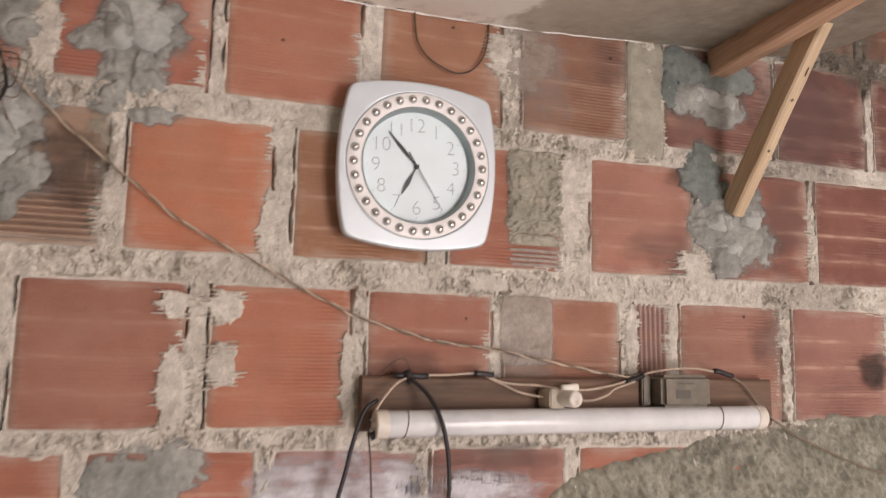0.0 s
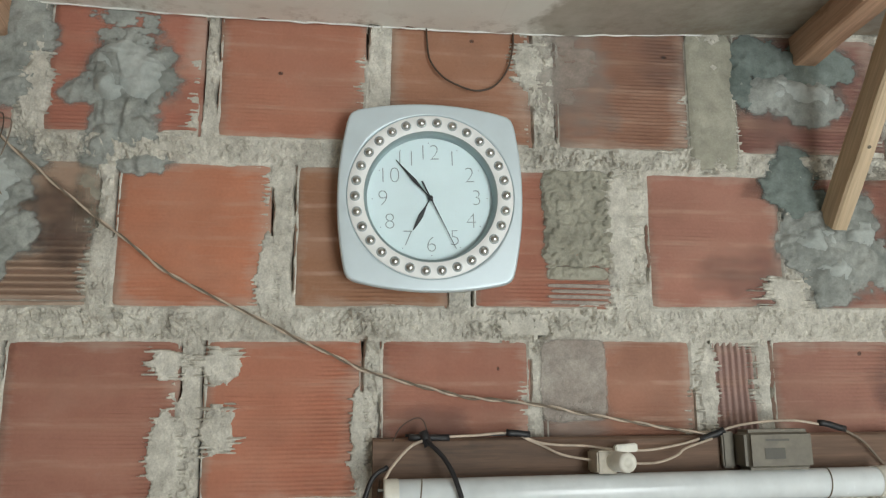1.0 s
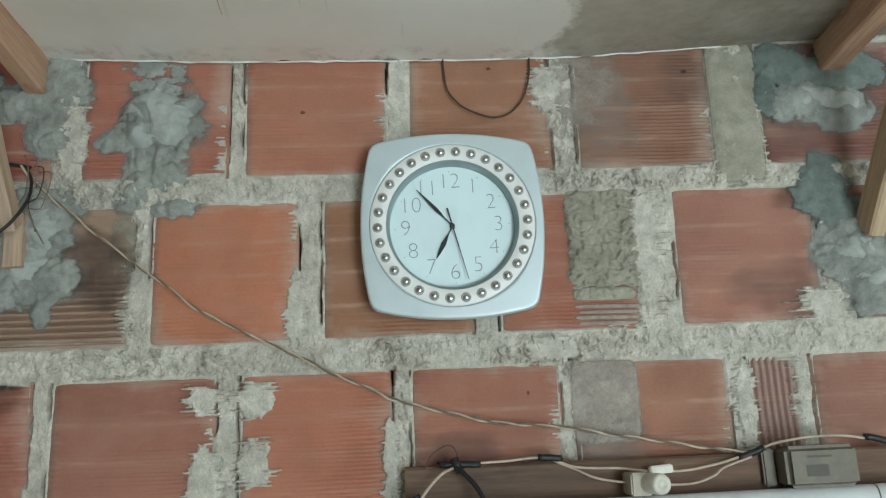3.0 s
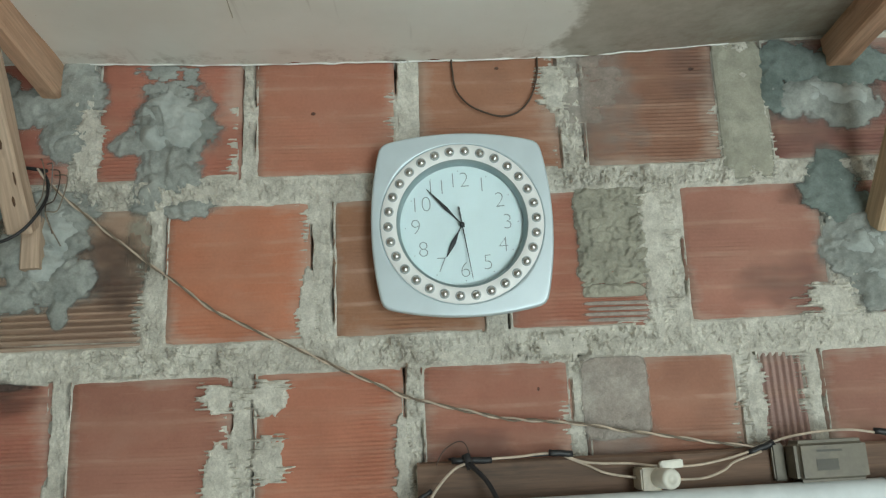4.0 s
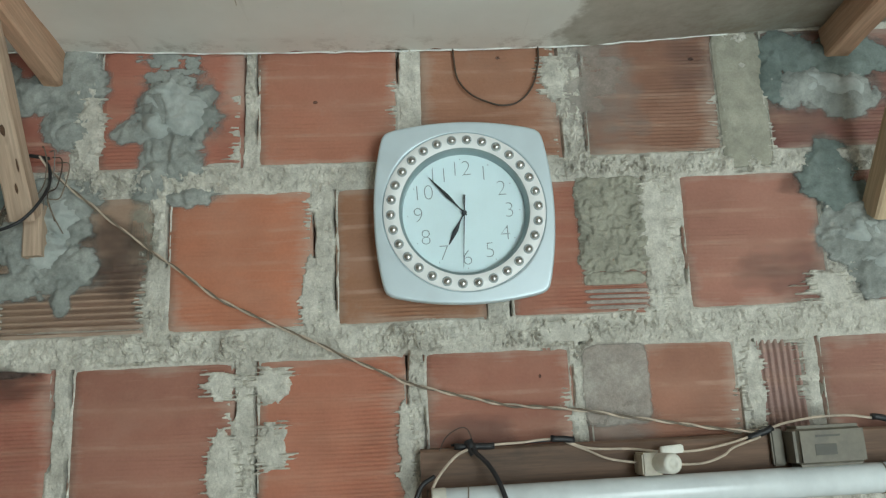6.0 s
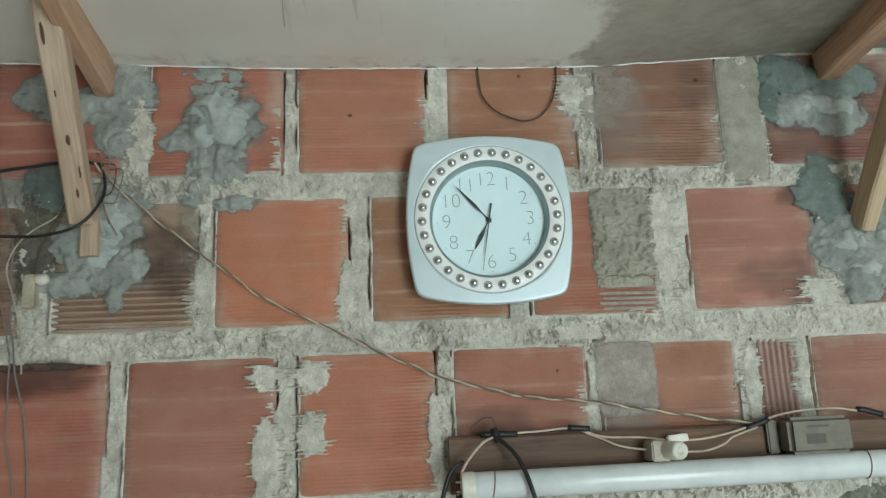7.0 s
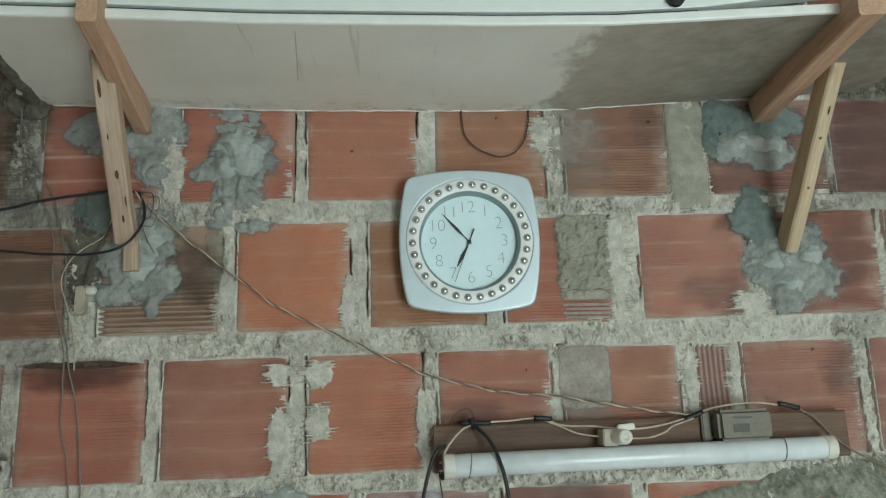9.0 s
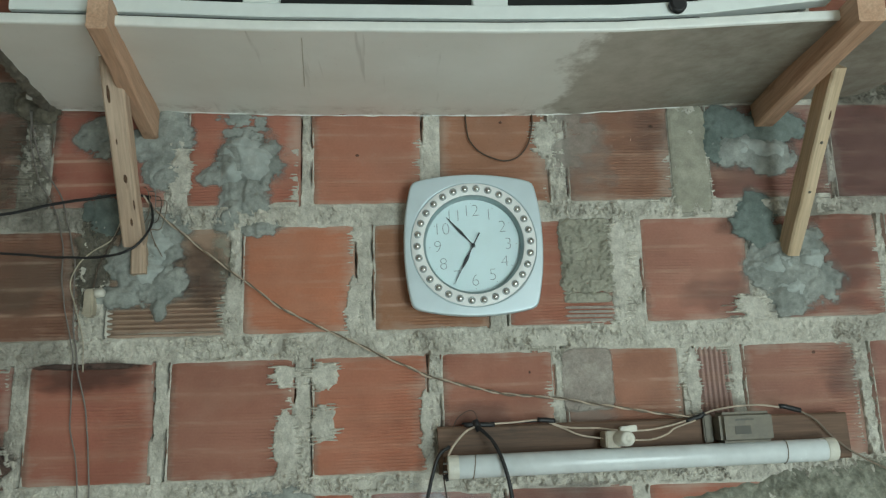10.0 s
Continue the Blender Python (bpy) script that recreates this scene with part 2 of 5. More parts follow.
PALE_WIRE = plain_material("pale_wire", (0.52, 0.43, 0.34), 0.5, 0.0, 0.3)
DUSTY_WIRE = plain_material("dusty_wire", (0.19, 0.15, 0.11), 0.6, 0.0, 0.3)
GREY_WIRE = plain_material("grey_wire", (0.20, 0.18, 0.165), 0.5)
STEEL = plain_material("dull_steel", (0.35, 0.37, 0.37), 0.35, 0.8)
DARK = plain_material("painted_shade", (0.03, 0.032, 0.03), 0.8)
ROOM_PAINT = plain_material("room_plaster", (0.52, 0.47, 0.40), 0.9, 0.0, 0.12, 6.0)
FLOOR_MAT = plain_material("cement_floor", (0.72, 0.70, 0.65), 0.8, 0.0, 0.2, 5.0)
CEILING_MAT = plain_material("ceiling_board", (0.50, 0.47, 0.42), 0.9, 0.0, 0.12, 6.0)

m = Nodes("clear_glass")
m.bsdf.inputs["Transmission Weight"].default_value = 1.0
m.bsdf.inputs["IOR"].default_value = 1.09
GLASS = m.done((0.97, 1.0, 0.99), 0.02)


# ---- building helpers ----
def mesh_object(name, verts, faces, material, parent=None, label="", smooth=False, matrix=None):
    me = bpy.data.meshes.new(name)
    me.from_pydata([tuple(v) for v in verts], [], faces)
    me.materials.append(material)
    if smooth:
        me.polygons.foreach_set("use_smooth", [True] * len(me.polygons))
    me.update()
    ob = new(name, me)
    if parent is not None:
        ob.parent = parent
    if matrix is not None:
        ob.matrix_local = matrix
    return tagged(ob, label) if label else ob


def part(name, bm, material, parent=None, label="", smooth=False, matrix=None):
    """Links a bmesh as one mesh object under a thing."""
    bmesh.ops.recalc_face_normals(bm, faces=bm.faces)
    me = bpy.data.meshes.new(name)
    bm.to_mesh(me)
    bm.free()
    me.materials.append(material)
    if smooth:
        me.polygons.foreach_set("use_smooth", [True] * len(me.polygons))
    ob = new(name, me)
    if parent is not None:
        ob.parent = parent
    if matrix is not None:
        ob.matrix_local = matrix
    return tagged(ob, label) if label else ob


def box_bm(x0, x1, y0, y1, z0, z1, bevel=0.0, segments=2):
    bm = bmesh.new()
    bmesh.ops.create_cube(bm, size=1)
    for v in bm.verts:
        v.co = Vector(((x0 + x1) / 2 + v.co.x * (x1 - x0), (y0 + y1) / 2 + v.co.y * (y1 - y0), (z0 + z1) / 2 + v.co.z * (z1 - z0)))
    if bevel:
        bmesh.ops.bevel(bm, geom=bm.edges[:], offset=bevel, segments=segments, affect="EDGES")
    return bm


def lathe(profile, steps=32):
    """A turned body about z: profile of (radius, z)."""
    bm = bmesh.new()
    rings = []
    for r, z in profile:
        if r < 1e-6:
            rings.append([bm.verts.new((0, 0, z))])
        else:
            rings.append([bm.verts.new((r * math.cos(2 * math.pi * i / steps), r * math.sin(2 * math.pi * i / steps), z)) for i in range(steps)])
    for a, b in zip(rings, rings[1:]):
        for i in range(steps):
            j = (i + 1) % steps
            if len(a) == 1 and len(b) == 1:
                continue
            if len(a) == 1:
                bm.faces.new((a[0], b[i], b[j]))
            elif len(b) == 1:
                bm.faces.new((a[i], a[j], b[0]))
            else:
                bm.faces.new((a[i], a[j], b[j], b[i]))
    return bm


def spline(points, per=8):
    """A smooth line through points."""
    p = [Vector(q) for q in points]
    p = [2 * p[0] - p[1]] + p + [2 * p[-1] - p[-2]]
    out = []
    for a, b, c, d in zip(p, p[1:], p[2:], p[3:]):
        for i in range(per):
            t = i / per
            out.append(0.5 * (2 * b + (c - a) * t + (2 * a - 5 * b + 4 * c - d) * t * t + (3 * b - a - 3 * c + d) * t ** 3))
    return out + [p[-2]]


def tube_bm(points, radius, sides=8):
    bm = bmesh.new()
    rings = []
    up = Vector((0.13, 0.9, 0.4)).normalized()
    for i, p in enumerate(points):
        along = (points[min(i + 1, len(points) - 1)] - points[max(i - 1, 0)]).normalized()
        a = along.cross(up).normalized()
        b = along.cross(a)
        rings.append([bm.verts.new(p + radius * (math.cos(2 * math.pi * k / sides) * a + math.sin(2 * math.pi * k / sides) * b)) for k in range(sides)])
    for r, s in zip(rings, rings[1:]):
        for k in range(sides):
            bm.faces.new((r[k], r[(k + 1) % sides], s[(k + 1) % sides], s[k]))
    bm.faces.new(rings[0]), bm.faces.new(rings[-1])
    return bm


def cable(name, points, radius, material, label, category="cable", parent=None, per=8, sag=0.0012, seed=0):
    line = spline(points, per)
    for i, p in enumerate(line):
        n = noise.noise_vector(p * 24 + Vector((seed * 3.1, 0, 0)))
        p += n * sag
    ob = part(name, tube_bm(line, radius), material, parent, smooth=True)
    return ob if parent is not None else tagged(ob, label, category)


def twisted_pair(name, points, radius, materials, label, pitch=0.055, per=14):
    """Two strands wound round one another, slackly."""
    thing = tagged(new(name), label, "cable")
    line = spline(points, per)
    run, angle = 0.0, []
    for i, p in enumerate(line):
        run += (p - line[i - 1]).length if i else 0
        angle.append(2 * math.pi * run / pitch)
    for k in range(2):
        pts = []
        for p, a in zip(line, angle):
            w = radius * (1.0 + 0.9 * noise.noise(p * 17))
            p = p + noise.noise_vector(p * 21) * 0.0022
            pts.append(p + w * Vector((0, math.cos(a + k * math.pi), math.sin(a + k * math.pi))))
        part("strand", tube_bm(pts, radius, 6), materials[k], thing, smooth=True)
    return thing


def lattice(x, z, sx, sz, seed):
    """Smooth noise in 0..1 on arrays, with cells of sx by sz metres."""
    rng = np.random.RandomState(seed)
    table = rng.rand(257, 257)
    u, v = x / sx + 900.0, z / sz + 900.0
    iu, iv = np.floor(u).astype(int), np.floor(v).astype(int)
    fu, fv = u - iu, v - iv
    fu, fv = fu * fu * (3 - 2 * fu), fv * fv * (3 - 2 * fv)
    a, b = table[iu % 257, iv % 257], table[(iu + 1) % 257, iv % 257]
    c, d = table[iu % 257, (iv + 1) % 257], table[(iu + 1) % 257, (iv + 1) % 257]
    return (a * (1 - fu) + b * fu) * (1 - fv) + (c * (1 - fu) + d * fu) * fv


def rough(x, z, size, seed, octaves=4, stretch=1.0):
    total, amp, norm = 0.0, 1.0, 0.0
    for k in range(octaves):
        total = total + amp * lattice(x, z, size * stretch / 2 ** k, size / 2 ** k, seed + k)
        norm, amp = norm + amp, amp * 0.55
    return total / norm * 2 - 1


def relief(name, x, z, height, keep, material, parent, label="", smooth=True, cover=None):
    """A sheet on the wall that stands out by height towards the room; only the cells of keep are made."""
    nx, nz = x.shape
    index = np.arange(nx * nz).reshape(nx, nz)
    cell = keep[:-1, :-1] | keep[1:, :-1] | keep[:-1, 1:] | keep[1:, 1:]
    a, b, c, d = index[:-1, :-1][cell], index[1:, :-1][cell], index[1:, 1:][cell], index[:-1, 1:][cell]
    used = np.unique(np.concatenate([a, b, c, d]))
    back = np.zeros(nx * nz, int)
    back[used] = np.arange(len(used))
    verts = np.stack([x.ravel()[used], -height.ravel()[used], z.ravel()[used]], 1)
    faces = np.stack([back[a], back[b], back[c], back[d]], 1)
    ob = mesh_object(name, verts.tolist(), faces.tolist(), material, parent, label, smooth=smooth)
    if cover is not None:
        ob.data.attributes.new("cover", "FLOAT", "POINT").data.foreach_set("value", cover.ravel()[used].astype(np.float32))
    return ob


# ---- the wall ----
# courses: bottom, top, slope, and the left and right ends of each brick
COURSES = {
    "a": (1.969, 2.150, 0.010, [(-0.99, -0.776), (-0.728, -0.533), (-0.500, -0.3065), (-0.286, -0.0955), (-0.066, 0.127), (0.163, 0.352), (0.420, 0.642), (0.652, 0.85), (0.872, 1.07)]),
    "b": (1.751, 1.9365, 0.016, [(-0.88, -0.664), (-0.620, -0.4245), (-0.400, -0.2115), (-0.181, 0.0125), (0.047, 0.233), (0.283, 0.474), (0.520, 0.714), (0.730, 0.925)]),
    "c": (1.520, 1.7115, 0.013, [(-0.95, -0.761), (-0.734, -0.536), (-0.512, -0.311), (-0.281, -0.0925), (-0.0695, 0.120), (0.1385, 0.3345), (0.3615, 0.427), (0.446, 0.645), (0.671, 0.88)]),
    "d": (1.300, 1.4915, 0.004, [(-0.86, -0.665), (-0.640, -0.4425), (-0.418, -0.212), (-0.190, 0.0105), (0.0317, 0.2415), (0.265, 0.46), (0.485, 0.68), (0.705, 0.90)]),
}
# body colours, course by course, where they differ from the common red
RED, ORANGE, PINK = (0.34, 0.15, 0.10), (0.43, 0.19, 0.11), (0.345, 0.182, 0.134)
COLOURS = {
    # last bricks of a and b: shade at the right end is in the colour
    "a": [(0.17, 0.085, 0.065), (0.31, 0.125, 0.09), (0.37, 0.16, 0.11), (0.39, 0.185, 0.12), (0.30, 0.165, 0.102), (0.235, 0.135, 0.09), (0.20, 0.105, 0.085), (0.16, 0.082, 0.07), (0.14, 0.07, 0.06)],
    "b": [(0.19, 0.105, 0.07), (0.34, 0.265, 0.19), ORANGE, (0.30, 0.168, 0.098), (0.33, 0.15, 0.10), PINK, (0.24, 0.115, 0.085), (0.20, 0.09, 0.07)],
    "c": [(0.24, 0.095, 0.072), (0.34, 0.145, 0.10), (0.31, 0.155, 0.11), (0.39, 0.175, 0.11), (0.32, 0.155, 0.108), (0.305, 0.165, 0.112), (0.32, 0.235, 0.205), (0.275, 0.148, 0.11), (0.275, 0.15, 0.12)],
    "d": [RED, RED, (0.38, 0.16, 0.105), (0.34, 0.225, 0.205), (0.31, 0.165, 0.13), RED, RED, RED],
}
FINE = (-1.0, 1.0, 1.2, 2.42)
wall = part("wall_north", box_bm(ROOM_L - 0.1, ROOM_R + 0.1, 0.030, 0.14, 0, ROOM_H), MORTAR)
tagged(wall, "unplastered wall of terracotta hollow bricks in thick mortar", "wall", kind="structure")


def brick_mesh(wide, high, seed, ribs=None, scored=False):
    """One brick about its middle: uneven outline, soft arrises, chipped corners. ribs: 'deep' or 'upright' flutes."""
    nx, nz = (14, 150 if scored else 12) if ribs is None else ((10, 150) if ribs == "deep" else (66, 10))
    u, v = np.meshgrid(np.linspace(-1, 1, nx + 1), np.linspace(-1, 1, nz + 1), indexing="ij")
    x, z = u * wide / 2, v * high / 2
    x = x + 0.0016 * rough(x * 0 + np.sign(u) * 3 + seed, z, 0.05, seed, 3) * np.abs(u) ** 4
    z = z + 0.0014 * rough(x, z * 0 + np.sign(v) * 3 + seed, 0.05, seed + 9, 3) * np.abs(v) ** 4
    rim = np.maximum(np.abs(u), np.abs(v))
    y = 0.0022 * np.clip((rim - 0.9) / 0.1, 0, 1) ** 2 + 0.0009 * rough(x + seed, z, 0.06, seed + 5, 3)
    y = y + 0.004 * np.clip(np.abs(u) + np.abs(v) - 1.88, 0, 1) * 4
    if scored:
        mask = np.clip(rough(x + seed * 1.7, z, 0.11, seed + 13, 3) * 2.2 + 0.6 * u - 0.45 * v - 0.25, 0, 1) * np.clip((0.985 - rim) / 0.03, 0, 1)
        y = y + mask * 0.0024 * np.clip(0.4 + 0.9 * np.sin(z * 2 * math.pi / 0.0052 + 1.2 * rough(x, z, 0.03, seed + 14, 2)), 0, 1)
    if ribs == "deep":
        low = np.clip((0.05 - v) / 0.2, 0, 1) * np.clip((v + 0.97) / 0.1, 0, 1)
        y = y + low * 0.012 * np.clip(0.35 + 1.2 * np.sin(z * 2 * math.pi / 0.0085), 0, 1) * (0.5 + 0.5 * np.clip((u + 1) / 0.4, 0, 1))
    if ribs == "upright":
        y = y + 0.0045 * np.clip(0.35 + 0.8 * np.sin(x * 2 * math.pi / 0.0088 + 0.6 * np.sin(z * 30)), 0, 1)
    verts = np.stack([x.ravel(), y.ravel(), z.ravel()], 1).tolist()
    idx = np.arange((nx + 1) * (nz + 1)).reshape(nx + 1, nz + 1)
    faces = [(int(idx[i, j]), int(idx[i + 1, j]), int(idx[i + 1, j + 1]), int(idx[i, j + 1])) for i in range(nx) for j in range(nz)]
    loop = [int(k) for k in idx[:, 0]] + [int(k) for k in idx[-1, 1:]] + [int(k) for k in idx[-2::-1, -1]] + [int(k) for k in idx[0, -2:0:-1]]
    start = len(verts)
    verts += [(verts[k][0], 0.08, verts[k][2]) for k in loop]
    n = len(loop)
    faces += [(loop[k], start + k, start + (k + 1) % n, loop[(k + 1) % n]) for k in range(n)]
    return verts, faces


def brick_wall():
    seed = 10
    spots = []
    for key, (low, top, slope, ends) in COURSES.items():
        for k, (x0, x1) in enumerate(ends):
            seed += 7
            xm = (x0 + x1) / 2
            ribs = "deep" if key == "b" and k == 1 else "upright" if key == "c" and k == 6 else None
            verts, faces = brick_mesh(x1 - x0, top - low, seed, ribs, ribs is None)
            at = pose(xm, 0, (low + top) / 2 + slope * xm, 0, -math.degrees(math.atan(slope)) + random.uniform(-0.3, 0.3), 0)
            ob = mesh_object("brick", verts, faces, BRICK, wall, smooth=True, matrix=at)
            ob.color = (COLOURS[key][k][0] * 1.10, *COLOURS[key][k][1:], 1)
            spots.append((x0, x1, low, top, slope))
    # the same bond carried on over the rest of the wall
    verts, faces = brick_mesh(0.193, 0.187, 3)
    me = None
    for row in range(-6, 8):
        low = 1.751 + 0.2195 * row
        if low < 0.0 or low + 0.19 > ROOM_H:
            continue
        ends = [(-9, -9)]
        if -2 <= row <= 1:
            c = COURSES["dcba"[row + 2]][3]
            ends = [(c[0][0], c[-1][1])]
        x = ROOM_L + 0.02 + (0.11 if row % 2 else 0)
        while x + 0.193 < ROOM_R:
            if not any(x + 0.21 > a and x < b + 0.015 for a, b in ends):
                at = pose(x + 0.0965, 0.0, low + 0.094, 0, random.uniform(-0.5, 0.5), 0)
                if me is None:
                    ob = mesh_object("brick", verts, faces, BRICK, wall, smooth=True, matrix=at)
                    me = ob.data
                else:
                    ob = new("brick", me)
                    ob.parent, ob.matrix_local = wall, at
                s = random.uniform(0.75, 1.15)
                ob.color = (0.31 * s, 0.12 * s, 0.08 * s, 1)
                if FINE[0] - 0.2 < x < FINE[1] and FINE[2] - 0.2 < low < FINE[3]:
                    spots.append((x, x + 0.193, low, low + 0.187, 0.0))
            x += 0.2185
    return spots


def mortar_bed(spots):
    """The joints: trowelled, crumbling, smeared over the arrises, with shrinkage cracks along some bricks."""
    step = 0.0016
    x, z = np.meshgrid(np.arange(FINE[0], FINE[1], step), np.arange(FINE[2], FINE[3], step), indexing="ij")
    inside, left, right = np.full(x.shape, -1.0), np.full(x.shape, 1.0), np.full(x.shape, 1.0)
    upright = np.zeros(x.shape)
    for x0, x1, low, top, slope in spots:
        zz = z - slope * x
        side = np.minimum(x - x0, x1 - x)
        bed = np.minimum(zz - low, top - zz)
        inside = np.maximum(inside, np.minimum(side, bed))
        upright = np.where((zz > low + 0.004) & (zz < top - 0.004) & (x > x0 - 0.06) & (x < x1 + 0.06), 1.0, upright)
        near = (zz > low + 0.002) & (zz < top - 0.002)
        right = np.where((zz > low) & (zz < top) & (x < x1 + 0.004) & (x > x0), np.minimum(right, np.abs(x1 - x)), right)
        left = np.where(near & (np.abs(x - x0) < np.abs(left)), x - x0, left)
    comb = np.clip(rough(x, z, 0.0065, 41, 2, 8.0) * 1.7 + 0.5 * np.sin(z * 2 * math.pi / 0.0056 + 2.5 * rough(x, z, 0.03, 42, 2)) - 0.05, 0, 1)
    creep = 0.0018 * rough(x, z, 0.05, 43, 3) + 0.0008 * rough(x, z, 0.012, 49, 3) + 0.042 * comb * np.clip(rough(x, z, 0.07, 44, 2) * 3 + 0.25, 0, 1) * np.exp(-np.clip(right, 0, 1) / 0.02) + 0.0006
    s = inside - creep
    # chipped, terraced lumps on the beds; the upright joints are smoother
    t = 3.2 * rough(x, z, 0.016, 46, 4, 0.8) + 8.0
    terrace = (np.floor(t) + np.clip((t - np.floor(t) - 0.62) / 0.38, 0, 1) - 8.0) / 3.2
    flick = np.clip(rough(x + 0.4 * z, z, 0.010, 64, 3, 0.55) * 2.4 - 0.35, 0, 1)
    lumps = 0.0026 * rough(x, z, 0.030, 45, 4) + 0.0042 * terrace + 0.0030 * flick + 0.0016 * rough(x, z, 0.11, 47, 2)
    lumps = lumps * np.where(upright > 0, 0.75, 1.3)
    into = np.clip(-s / 0.005, 0, 1)
    calm = np.clip(rough(x, z, 0.09, 65, 2) * 2.2 + 0.85, 0.5, 1.3)
    h = np.where(s < 0, 0.0006 + 1.5 * lumps * into * calm, 0.0006 - 0.9 * s)
    stray = 0.0032 * rough(x, z, 0.022, 54, 4)
    crack = np.clip(rough(x, z, 0.07, 48, 2) * 4 + 1.0, 0, 1) * np.exp(-((left + 0.0016 + stray) / 0.0014) ** 2)
    h = h - 0.026 * crack
    # the joint has shrunk off the other side too, here and there, and is pitted where it crumbles
    gap = np.clip(rough(x, z, 0.06, 52, 2) * 5 - 0.1, 0, 1) * np.exp(-((right - 0.0005 + stray) / 0.0015) ** 2)
    pits = np.clip(rough(x, z, 0.013, 53, 3, 0.7) * 5 - 2.2, 0, 1) * np.clip(calm - 0.5, 0, 1) * into
    h = h - 0.030 * gap - 0.006 * pits
    # smears of the same mortar over the brick faces
    for cx, cz, rx, rz, thick in ((-0.330, 1.677, 0.022, 0.022, 0.004), (-0.262, 1.677, 0.026, 0.026, 0.005), (-0.262, 1.603, 0.026, 0.032, 0.005),
                                  (-0.325, 1.565, 0.022, 0.055, 0.003), (-0.096, 1.590, 0.012, 0.06, 0.003), (-0.215, 1.79, 0.014, 0.05, 0.003),
                                  (0.120, 2.085, 0.022, 0.035, 0.004), (0.245, 1.86, 0.026, 0.09, 0.005), (0.395, 2.05, 0.030, 0.10, 0.003),
                                  (0.355, 1.66, 0.016, 0.07, 0.004), (0.472, 1.78, 0.04, 0.022, 0.005), (-0.51, 2.02, 0.022, 0.05, 0.006)):
        blob = 1 - ((x - cx) / rx) ** 2 - ((z - cz) / rz) ** 2 + 0.75 * rough(x, z, 0.02, 51, 4) + 1.3 * (comb - 0.35) * np.clip(np.abs(x - cx) / rx, 0, 1)
        h = np.where(blob > 0, np.maximum(h, np.minimum(blob * 0.012, thick) + 0.5 * lumps), h)
    h = np.maximum(h, np.where((inside < -0.006) & (upright == 0), -0.0045, -0.0135))
    ob = relief("mortar", x, z, h, h > -0.0075, MORTAR, wall, "rough pale mortar joints smeared over the brick edges", smooth=False)
    tagged(ob, kind="stuff")
    # dirt and the fall-off of light, painted into the joints towards both shelf ends
    at = np.array([v.co[:] for v in ob.data.vertices])
    u, w = at[:, 0], at[:, 2]
    dirt_shade = np.zeros(len(u))
    for cx, cz, rx, rz, much in ((0.80, 2.19, 0.24, 0.10, 0.95), (0.72, 1.95, 0.12, 0.05, 0.4), (0.69, 1.74, 0.12, 0.06, 0.35), (-0.80, 2.17, 0.16, 0.10, 0.9), (-0.76, 2.05, 0.07, 0.12, 0.45),
                                 (-0.74, 1.95, 0.14, 0.05, 0.75), (-0.80, 1.74, 0.14, 0.06, 0.45), (-0.75, 1.60, 0.06, 0.14, 0.3)):
        body = 1 - ((u - cx) / rx) ** 2 - ((w - cz) / rz) ** 2 + 0.7 * rough(u, w, 0.05, 77, 4)
        dirt_shade = np.maximum(dirt_shade, much * np.clip(body * 1.4, 0, 1))
    ob.data.attributes.new("grime_shade", "FLOAT", "POINT").data.foreach_set("value", dirt_shade.astype(np.float32))


